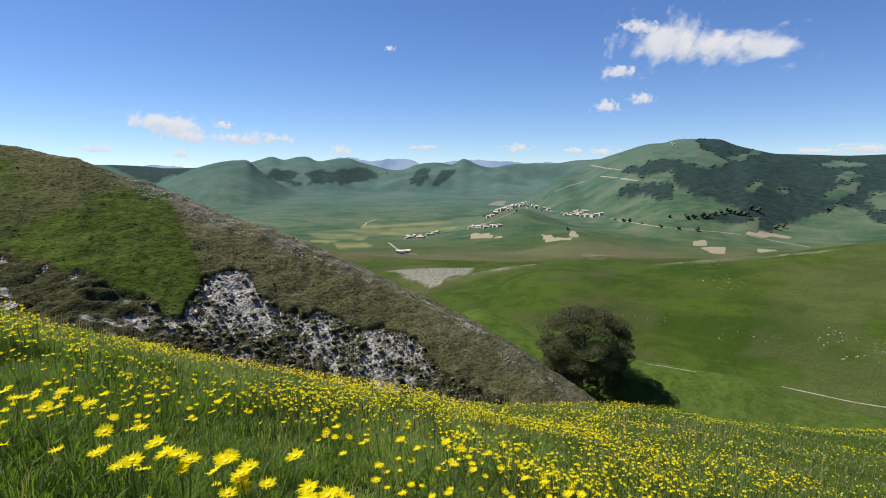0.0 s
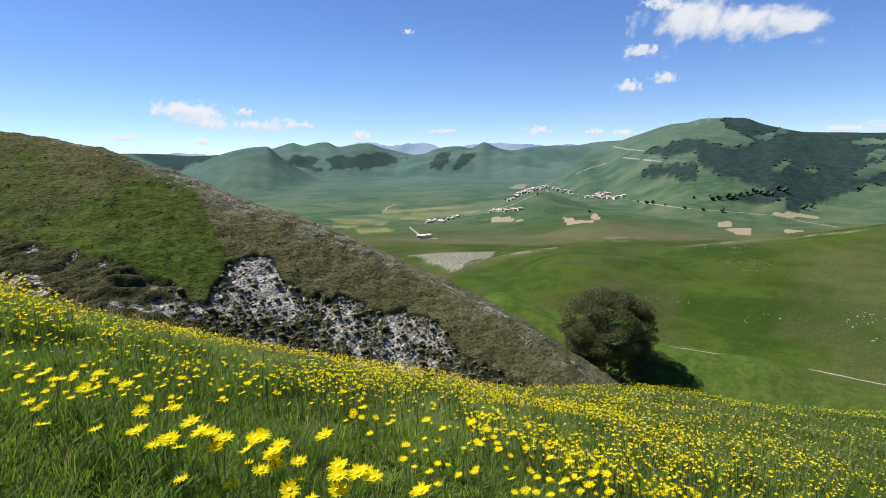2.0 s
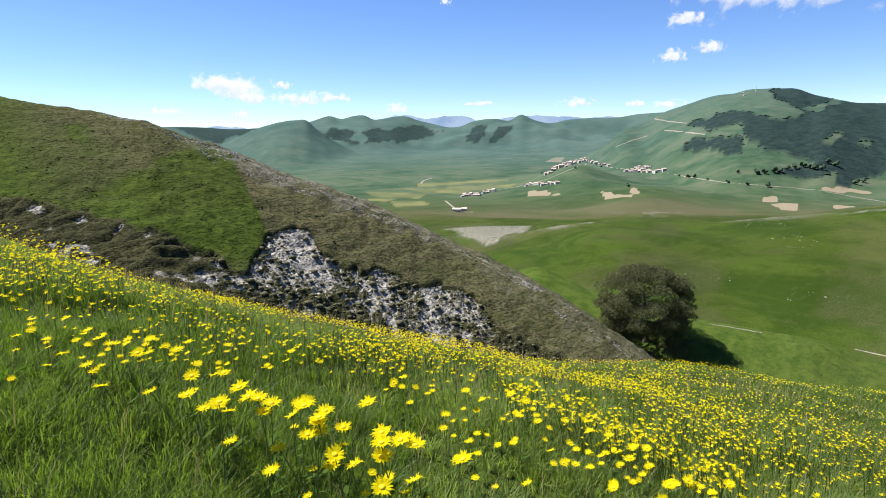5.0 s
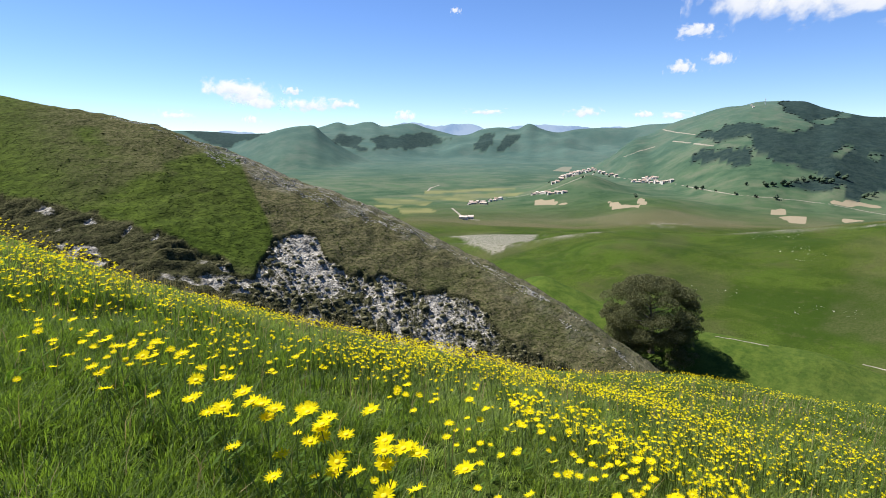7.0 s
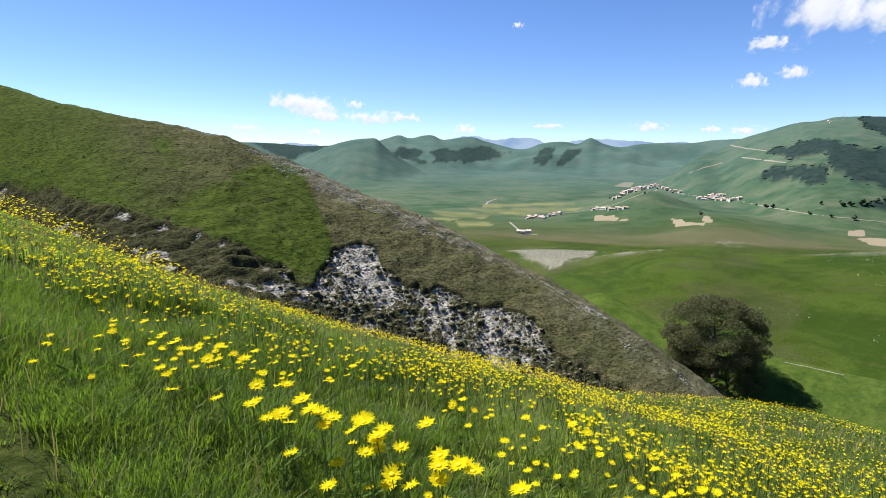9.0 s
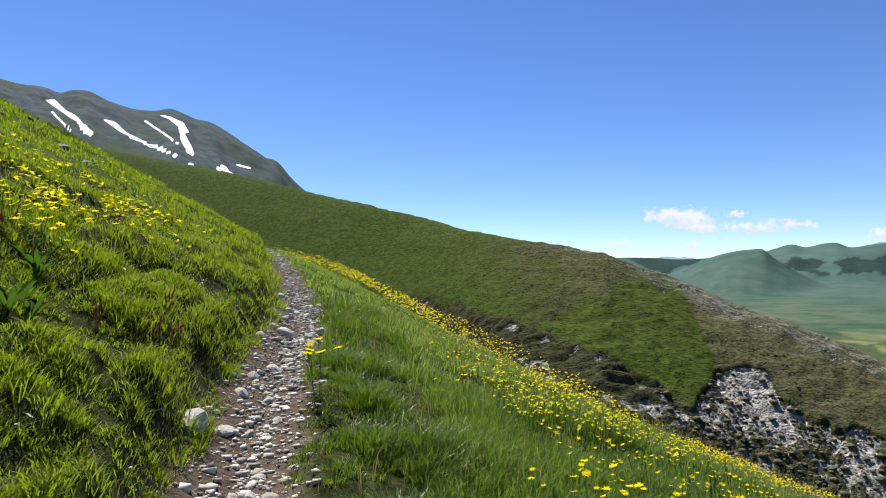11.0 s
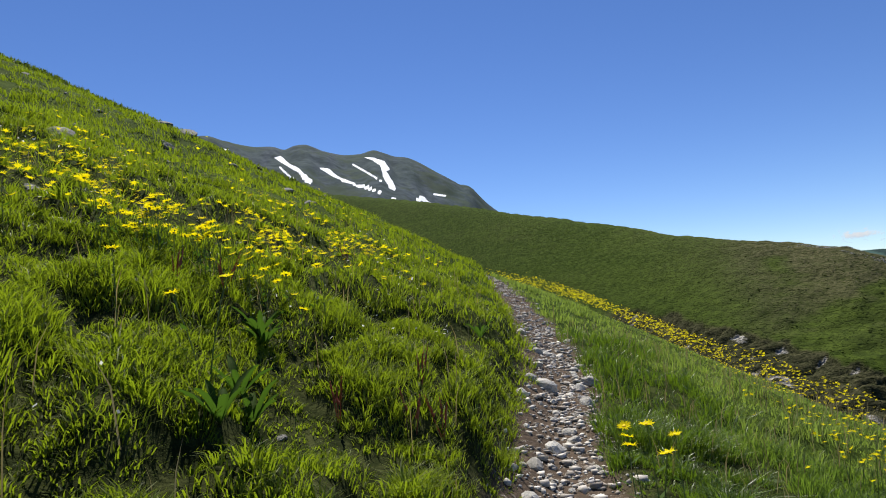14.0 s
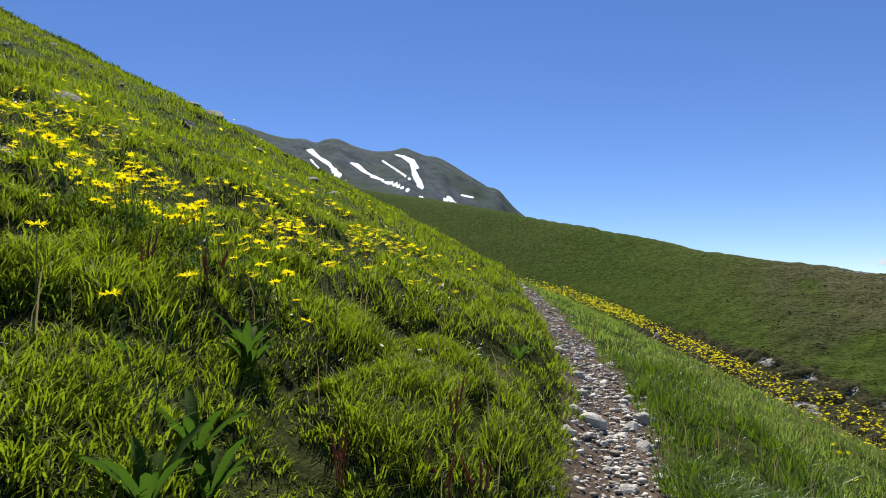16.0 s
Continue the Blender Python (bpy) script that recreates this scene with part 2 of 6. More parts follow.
    if parts:
        return z, dict(r=r, az=az, near=near, spur=spur, bare=bare, plain=plain, right=right, far=far, snowy=snowy, knoll=knoll, green=green, mid=mid, ds=ds)
    return z


def ground_z(x, y):
    return land(x, y) + EYE


def spot(az, el, lo, hi):
    """Where the line of sight from the eye meets the land, between two distances."""
    r = np.geomspace(lo, hi, 1150)
    a = radians(az)
    z = land(r * math.sin(a), r * math.cos(a))
    over = np.nonzero(z >= r * math.tan(radians(el)))[0]
    i = over[0] if len(over) else len(r) - 1
    return Vector((r[i] * math.sin(a), r[i] * math.cos(a), z[i] + EYE))

# ---------------------------------------------------------------- materials


class Nodes:
    """A small builder for node materials."""

    def __init__(self, name, rough=0.8):
        self.mat = bpy.data.materials.new(name)
        self.mat.use_nodes = True
        self.t = self.mat.node_tree
        self.bsdf = self.t.nodes["Principled BSDF"]
        self.bsdf.inputs["Roughness"].default_value = rough
        self.bsdf.inputs["Specular IOR Level"].default_value = 0.3
        self.coord = self.t.nodes.new("ShaderNodeTexCoord")

    def put(self, sock, value):
        if isinstance(value, bpy.types.NodeSocket):
            self.t.links.new(value, sock)
        else:
            sock.default_value = value

    def noise(self, scale, detail=4, rough=0.6, vec=None, dist=0.0):
        n = self.t.nodes.new("ShaderNodeTexNoise")
        n.inputs["Scale"].default_value, n.inputs["Detail"].default_value = scale, detail
        n.inputs["Roughness"].default_value, n.inputs["Distortion"].default_value = rough, dist
        self.t.links.new(vec or self.coord.outputs["Object"], n.inputs["Vector"])
        return n.outputs["Fac"]

    def cells(self, scale, vec=None, feature="F1", out="Distance"):
        n = self.t.nodes.new("ShaderNodeTexVoronoi")
        n.feature = feature
        n.inputs["Scale"].default_value = scale
        self.t.links.new(vec or self.coord.outputs["Object"], n.inputs["Vector"])
        return n.outputs[out]

    def span(self, v, a, b, lo=0.0, hi=1.0):
        n = self.t.nodes.new("ShaderNodeMapRange")
        n.interpolation_type = "SMOOTHSTEP"
        self.put(n.inputs["Value"], v)
        for k, x in zip(("From Min", "From Max", "To Min", "To Max"), (a, b, lo, hi)):
            n.inputs[k].default_value = x
        return n.outputs[0]

    def mix(self, f, a, b):
        n = self.t.nodes.new("ShaderNodeMix")
        n.data_type = "RGBA"
        self.put(n.inputs[0], f)
        for s, c in ((n.inputs[6], a), (n.inputs[7], b)):
            self.put(s, (*c, 1) if isinstance(c, tuple) else c)
        return n.outputs[2]

    def math(self, op, a, b=0.0):
        n = self.t.nodes.new("ShaderNodeMath")
        n.operation = op
        self.put(n.inputs[0], a)
        self.put(n.inputs[1], b)
        return n.outputs[0]

    def attr(self, name):
        n = self.t.nodes.new("ShaderNodeAttribute")
        n.attribute_name = name
        s = self.t.nodes.new("ShaderNodeSeparateColor")
        self.t.links.new(n.outputs["Color"], s.inputs[0])
        return s.outputs[0], s.outputs[1], s.outputs[2]

    def rand(self):
        return self.t.nodes.new("ShaderNodeObjectInfo").outputs["Random"]

    def island(self):
        return self.t.nodes.new("ShaderNodeNewGeometry").outputs["Random Per Island"]

    def bump(self, h, strength, dist):
        n = self.t.nodes.new("ShaderNodeBump")
        n.inputs["Strength"].default_value, n.inputs["Distance"].default_value = strength, dist
        self.put(n.inputs["Height"], h)
        self.t.links.new(n.outputs[0], self.bsdf.inputs["Normal"])
        return self

    def done(self, color, rough=None):
        self.put(self.bsdf.inputs["Base Color"], (*color, 1) if isinstance(color, tuple) else color)
        if rough is not None:
            self.put(self.bsdf.inputs["Roughness"], rough)
        return self.mat

    def leafy(self, color, back, share=0.35):
        """Thin leaf: part of the light passes through."""
        self.done(color)
        tr = self.t.nodes.new("ShaderNodeBsdfTranslucent")
        self.put(tr.inputs[0], (*back, 1) if isinstance(back, tuple) else back)
        mx = self.t.nodes.new("ShaderNodeMixShader")
        mx.inputs[0].default_value = share
        out = self.t.nodes["Material Output"]
        self.t.links.new(self.bsdf.outputs[0], mx.inputs[1])
        self.t.links.new(tr.outputs[0], mx.inputs[2])
        self.t.links.new(mx.outputs[0], out.inputs[0])
        return self.mat


def make_ground_material():
    n = Nodes("hill_ground", 0.95)
    n.bsdf.inputs["Specular IOR Level"].default_value = 0.02
    bare, gravel, trail = n.attr("cover")
    dry, field, snow = n.attr("crop")
    stone, wood, plainness = n.attr("rock")
    fine, mid, wide = n.noise(9, 5, 0.7), n.noise(0.9, 5, 0.65), n.noise(0.045, 5, 0.6)
    huge = n.noise(0.006, 6, 0.62)
    # turf: fresh green with darker tussocks and browner bands
    tuft = n.span(n.noise(2.6, 4, 0.7), 0.38, 0.62)
    turf = n.mix(tuft, (0.018, 0.029, 0.006), (0.060, 0.088, 0.014))
    turf = n.mix(n.span(wide, 0.45, 0.65, 0.0, 0.7), turf, n.mix(fine, (0.026, 0.042, 0.008), (0.052, 0.078, 0.014)))
    turf = n.mix(n.span(n.noise(0.016, 5, 0.65), 0.40, 0.62, 0.0, 0.75), turf, n.mix(mid, (0.028, 0.052, 0.007), (0.050, 0.080, 0.012)))
    turf = n.mix(n.span(n.noise(0.03, 6, 0.7), 0.50, 0.68, 0.0, 0.6), turf, (0.046, 0.046, 0.020))
    turf = n.mix(n.span(n.noise(0.021, 7, 0.75), 0.50, 0.38, 0.0, 0.6), turf, (0.016, 0.031, 0.005))
    lay = n.t.nodes.new("ShaderNodeVectorMath")
    lay.operation = "MULTIPLY"
    n.t.links.new(n.coord.outputs["Object"], lay.inputs[0])
    lay.inputs[1].default_value = (0.016, 0.016, 0.16)
    turf = n.mix(n.span(n.noise(1.0, 7, 0.68, lay.outputs[0], 0.6), 0.43, 0.58, 0.0, 0.80), turf, (0.020, 0.039, 0.006))
    turf = n.mix(n.span(n.noise(0.25, 8, 0.8), 0.52, 0.70, 0.0, 0.5), turf, (0.062, 0.066, 0.026))
    old = n.mix(n.span(n.noise(1.8, 5, 0.75), 0.35, 0.65), (0.046, 0.045, 0.022), (0.110, 0.100, 0.055))
    ripe, meadow, fresh = n.attr("ripe")
    turf = n.mix(n.math("MULTIPLY", fresh, 0.75), turf, n.mix(n.span(n.noise(0.7, 6, 0.72), 0.34, 0.66), (0.028, 0.044, 0.008), (0.066, 0.096, 0.015)))
    turf = n.mix(n.math("MULTIPLY", meadow, 0.75), turf, n.mix(n.span(n.noise(0.4, 7, 0.75), 0.36, 0.64), (0.036, 0.066, 0.012), (0.076, 0.108, 0.020)))
    col = n.mix(n.math("MULTIPLY", dry, n.span(mid, 0.25, 0.6, 0.6, 1.0)), turf, old)
    # distant meadow on the plain, its green blued in the colour for haze
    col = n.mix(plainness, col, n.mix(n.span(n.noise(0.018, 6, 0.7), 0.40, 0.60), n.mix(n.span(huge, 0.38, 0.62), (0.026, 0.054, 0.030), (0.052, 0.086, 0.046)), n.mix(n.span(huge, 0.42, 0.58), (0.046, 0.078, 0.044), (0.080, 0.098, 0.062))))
    col = n.mix(n.span(n.math("ADD", field, n.math("MULTIPLY", n.math("SUBTRACT", n.noise(0.05, 3, 0.6), 0.5), 0.3)), 0.42, 0.58), col, n.mix(mid, (0.16, 0.135, 0.09), (0.25, 0.215, 0.155)))
    col = n.mix(n.math("MULTIPLY", ripe, 0.8), col, n.mix(mid, (0.12, 0.125, 0.050), (0.19, 0.18, 0.085)))
    # woods, with the blue of distant haze worked into their dark green
    col = n.mix(n.math("MULTIPLY", wood, n.span(n.noise(0.06, 4, 0.7), 0.3, 0.5, 0.8, 1.0)), col, n.mix(n.span(n.noise(0.045, 6, 0.85), 0.40, 0.60), (0.009, 0.019, 0.019), (0.021, 0.035, 0.032)))
    # grey mountain rock and scree; the blue cast is haze put into the colour
    scree = n.mix(n.span(n.noise(0.02, 8, 0.75), 0.3, 0.7), (0.031, 0.042, 0.053), (0.076, 0.095, 0.110))
    scree = n.mix(n.span(n.noise(0.0042, 7, 0.68), 0.46, 0.60, 0.0, 0.75), scree, (0.047, 0.062, 0.040))
    col = n.mix(stone, col, scree)
    grav = n.mix(n.span(n.noise(3.5, 6, 0.8), 0.35, 0.65), (0.05, 0.048, 0.033), (0.30, 0.285, 0.25))
    col = n.mix(n.math("MULTIPLY", gravel, n.span(n.noise(0.55, 6, 0.75), 0.38, 0.52)), col, grav)
    # eroded limestone debris
    chalk = n.mix(n.span(n.noise(1.4, 8, 0.8), 0.36, 0.66), (0.10, 0.092, 0.078), (0.44, 0.42, 0.385))
    warp = n.t.nodes.new("ShaderNodeVectorMath")
    warp.operation = "MULTIPLY_ADD"
    tex = n.t.nodes.new("ShaderNodeTexNoise")
    tex.inputs["Scale"].default_value, tex.inputs["Detail"].default_value = 0.5, 4
    n.t.links.new(n.coord.outputs["Object"], tex.inputs["Vector"])
    n.t.links.new(tex.outputs["Color"], warp.inputs[0])
    warp.inputs[1].default_value = (2.2, 2.2, 1.2)
    n.t.links.new(n.coord.outputs["Object"], warp.inputs[2])
    knob = n.cells(1.1, warp.outputs[0], "DISTANCE_TO_EDGE")
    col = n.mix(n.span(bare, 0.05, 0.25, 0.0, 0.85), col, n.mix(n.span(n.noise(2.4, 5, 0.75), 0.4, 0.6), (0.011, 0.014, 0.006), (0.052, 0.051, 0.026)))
    patch = n.math("ADD", bare, n.math("MULTIPLY", n.math("SUBTRACT", n.noise(1.6, 7, 0.7), 0.5), 0.75))
    col = n.mix(n.span(patch, 0.46, 0.72), col, chalk)
    # masks of painted tuft shade and painted haze, and of open land
    gap_shade, haze_tint, open_land = n.attr("tone_masks")
    tall = n.t.nodes.new("ShaderNodeVectorMath")
    tall.operation = "MULTIPLY"
    n.t.links.new(n.coord.outputs["Object"], tall.inputs[0])
    tall.inputs[1].default_value = (0.9, 0.9, 2.6)
    speck = n.span(n.noise(1.25, 2, 0.55, tall.outputs[0]), 0.40, 0.49)
    col = n.mix(n.math("MULTIPLY", open_land, n.math("MULTIPLY", n.math("SUBTRACT", 1.0, speck), n.math("SUBTRACT", 0.34, n.math("MULTIPLY", bare, 0.34)))), col, (0.016, 0.025, 0.007))
    # air haze painted into the far land as a blue-green tint
    col = n.mix(n.math("MULTIPLY", haze_tint, n.math("SUBTRACT", 0.72, n.math("MAXIMUM", n.math("MULTIPLY", stone, 0.72), n.math("MULTIPLY", wood, 0.56)))), col, n.mix(n.span(n.noise(0.0032, 6, 0.62), 0.36, 0.64), (0.046, 0.085, 0.086), (0.070, 0.116, 0.112)))
    # near ground darkened in the colour for the shade between grass tufts
    col = n.mix(gap_shade, col, n.mix(n.span(n.noise(7, 5, 0.7), 0.4, 0.65), (0.012, 0.015, 0.005), (0.042, 0.046, 0.016)))
    dirt = n.mix(fine, (0.038, 0.028, 0.021), (0.120, 0.090, 0.067))
    col = n.mix(trail, col, n.mix(n.span(n.noise(26, 4, 0.8), 0.58, 0.68), dirt, (0.32, 0.295, 0.255)))
    col = n.mix(n.span(n.math("ADD", snow, n.math("MULTIPLY", n.math("SUBTRACT", n.noise(0.03, 6, 0.7), 0.5), 0.25)), 0.44, 0.54), col, (0.86, 0.88, 0.92))
    h = n.math("ADD", n.math("MULTIPLY", mid, 0.6), n.math("MULTIPLY", fine, 0.12))
    h = n.math("ADD", h, n.math("MULTIPLY", n.math("MULTIPLY", knob, bare), 2.0))
    h = n.math("ADD", h, n.math("MULTIPLY", n.math("MULTIPLY", speck, open_land), 0.5))
    n.bump(h, 0.8, 0.35)
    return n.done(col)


ground_mat = make_ground_material()

# ---------------------------------------------------------------- the ground, one sheet to the horizon


def ground_rings():
    a = np.geomspace(0.3, 30, 125, endpoint=False)
    b = np.geomspace(30, 88, 40, endpoint=False)
    c = np.concatenate([np.arange(88, 128, 0.33), np.arange(128, 150, 0.5), np.arange(150, 200, 1.0)])
    d = np.concatenate([np.geomspace(200, 2200, 105, endpoint=False), np.arange(2200, 3050, 10.0), np.geomspace(3050, 4850, 50)])
    return np.concatenate([a, b, c, d])


def ellipse(az, el, c, w):
    return np.exp(-(((az - c[0]) / w[0]) ** 2 + ((el - c[1]) / w[1]) ** 2) ** 2)


# woods, clearings, ploughed plots and snow by bearing and height angle from the viewpoint: outlines
MOUNTAIN_WOOD = [(69.27, 1.13), (70.46, 1.52), (71.63, 2.05), (72.79, 2.18), (74.88, 1.72), (76.23, 1.60), (77.75, 1.77), (77.07, 2.35), (75.94, 3.04), (75.16, 3.63), (76.12, 4.08), (77.22, 4.04), (78.32, 3.54), (80.24, 2.89), (82.49, 2.60), (88.73, 2.56), (93.02, 2.61), (93.47, -3.80), (90.18, -3.14), (88.49, -2.69), (87.67, -2.02), (86.55, -1.60), (85.81, -1.62), (85.47, -2.34), (84.33, -2.46), (82.79, -3.05), (81.80, -3.45), (81.70, -4.01), (80.57, -3.72), (80.31, -2.65), (78.13, -1.88), (77.24, -1.42), (75.90, -1.19), (74.28, -0.47), (73.93, 0.27), (73.44, 1.00), (71.68, 0.67)]
WOODS = [MOUNTAIN_WOOD,
         [(68.84, -0.99), (69.55, -0.23), (70.74, 0.07), (71.93, 0.07), (73.33, 0.17), (73.92, -0.71), (73.62, -1.31), (72.46, -1.56), (71.74, -1.12), (70.31, -1.23)],
         [(76.76, -2.63), (78.58, -2.21), (80.09, -2.47), (80.54, -3.11), (79.49, -3.33), (78.20, -3.32), (76.96, -3.11)],
         [(36.63, 0.87), (37.52, 1.28), (38.50, 1.29), (39.74, 1.24), (40.37, 0.84), (39.47, 0.38), (40.11, 0.02), (39.45, -0.28), (38.46, -0.03), (37.25, 0.47)],
         [(40.28, 0.99), (41.49, 1.30), (43.52, 1.36), (45.58, 1.37), (46.87, 1.17), (47.91, 0.91), (46.60, 0.54), (45.56, 0.02), (43.50, -0.13), (41.97, -0.03), (40.70, -0.13), (40.87, 0.38)]]
FAR_WOODS = [[(49.84, 0.28), (51.05, 1.43), (52.10, 1.59), (51.84, 0.81), (50.89, -0.19)],
             [(52.10, -0.13), (52.89, 0.91), (53.78, 1.38), (54.36, 1.28), (53.52, 0.39), (52.63, -0.40)],
             [(23.56, 2.06), (27.04, 1.94), (30.52, 1.80), (31.17, 1.28), (29.14, 0.64), (28.24, 0.16), (26.14, 0.63)]]
GLADES = [[(79.19, -0.45), (79.97, -0.03), (80.37, 0.30), (80.76, -0.12), (80.00, -0.63)],
          [(85.62, 0.33), (86.22, 0.98), (87.40, 0.58), (86.45, 0.19)],
          [(84.69, -0.56), (85.73, -0.29), (87.08, 0.02), (86.77, -0.90), (85.39, -0.87)],
          [(87.19, -1.33), (88.30, -0.71), (89.66, -0.36), (89.77, -1.97), (88.19, -1.75)],
          [(84.69, 1.49), (86.36, 1.63), (87.99, 1.43), (86.38, 1.28), (85.27, 1.26)],
          [(79.12, 2.69), (80.34, 2.66), (79.56, 2.26), (78.91, 1.90), (77.86, 2.20)],
          [(81.92, -0.39), (82.65, -0.53), (82.27, -0.85), (81.69, -0.67)]]
PLOTS = [[(55.70, -4.67), (57.55, -4.60), (57.66, -5.08), (55.81, -5.19)],
         [(62.27, -4.71), (63.15, -4.70), (63.57, -5.01), (65.20, -4.88), (65.05, -5.14), (63.67, -5.27), (62.80, -5.39)],
         [(64.74, -4.83), (65.03, -4.31), (65.34, -4.31), (65.86, -4.92)],
         [(57.27, -1.97), (58.16, -1.60), (59.05, -1.60), (58.69, -2.07)],
         [(75.55, -4.91), (76.59, -4.87), (76.61, -5.35), (75.48, -5.35)],
         [(76.08, -5.52), (76.88, -5.39), (78.07, -5.39), (78.10, -5.92), (77.08, -5.96)],
         [(79.45, -4.14), (80.58, -4.00), (80.99, -3.90), (81.83, -4.19), (83.42, -4.49), (81.64, -4.43), (79.75, -4.36)],
         [(80.35, -5.38), (81.07, -5.39), (82.02, -5.48), (80.67, -5.74)],
         [(57.45, -4.81), (58.98, -4.96), (58.88, -5.07), (57.45, -5.03)]]
STRIPS = [[(45.50, -3.84), (48.65, -3.76), (53.95, -3.51), (53.95, -3.72), (48.65, -4.02), (45.50, -4.16)],
          [(48.12, -4.23), (51.83, -4.09), (54.74, -3.98), (53.95, -4.35), (51.29, -4.51), (48.12, -4.44)],
          [(43.94, -4.30), (47.59, -4.33), (50.76, -4.61), (49.70, -4.87), (46.01, -4.69)],
          [(40.35, -4.45), (44.45, -4.72), (46.27, -4.90), (45.48, -5.26), (41.36, -4.94)],
          [(42.88, -5.43), (46.00, -5.48), (46.63, -5.85), (43.39, -6.01)],
          [(40.59, -5.08), (43.40, -5.28), (42.37, -5.53), (40.84, -5.34)]]
SNOW = [[(-25.49, 13.83), (-24.82, 13.91), (-24.04, 13.22), (-23.25, 12.84), (-22.47, 12.09), (-21.78, 11.69), (-22.36, 11.32), (-22.89, 11.82), (-23.25, 12.43), (-24.30, 13.06)],
        [(-21.41, 12.83), (-20.62, 12.74), (-19.72, 12.03), (-18.50, 11.47), (-16.90, 11.00), (-15.46, 10.26), (-15.84, 10.21), (-17.44, 10.79), (-18.77, 11.31), (-19.83, 11.82)],
        [(-17.37, 13.69), (-16.35, 13.59), (-15.28, 13.18), (-14.80, 12.40), (-15.18, 12.30), (-14.60, 11.36), (-14.23, 10.36), (-14.61, 10.31), (-15.19, 11.20), (-15.56, 11.88), (-15.55, 12.40), (-15.66, 12.87), (-16.35, 13.33)],
        [(-12.64, 9.40), (-12.10, 9.86), (-11.73, 9.70), (-11.41, 9.27), (-10.88, 9.00)],
        [(-30.65, 14.57), (-29.91, 14.57), (-29.31, 14.46), (-30.16, 14.41)]]
SNOW_LINES = [((-18.23, 13.02), (-16.9, 12.2), 0.085), ((-16.9, 12.2), (-15.67, 11.41), 0.085), ((-24.92, 12.94), (-24.55, 12.55), 0.085), ((-24.55, 12.55), (-23.67, 11.7), 0.085), ((-10.76, 9.89), (-9.7, 9.66), 0.085), ((-14.9, 9.65), (-14.5, 9.62), 0.085)]


def inside(px, py, outline):
    """How far inside an outline: positive within, negative outside."""
    odd, gap = np.zeros(np.shape(px), bool), np.full(np.shape(px), 1e9)
    for a, b in zip(outline, outline[1:] + outline[:1]):
        cross = ((a[1] > py) != (b[1] > py)) & (px < (b[0] - a[0]) * (py - a[1]) / (b[1] - a[1] + 1e-12) + a[0])
        odd = odd ^ cross
        gap = np.minimum(gap, near_line(px, py, a, b))
    return np.where(odd, gap, -gap)


def near_line(az, el, a, b):
    dx, dy = b[0] - a[0], b[1] - a[1]
    t = np.clip(((az - a[0]) * dx + (el - a[1]) * dy) / (dx * dx + dy * dy), 0, 1)
    return np.hypot(az - a[0] - t * dx, el - a[1] - t * dy)


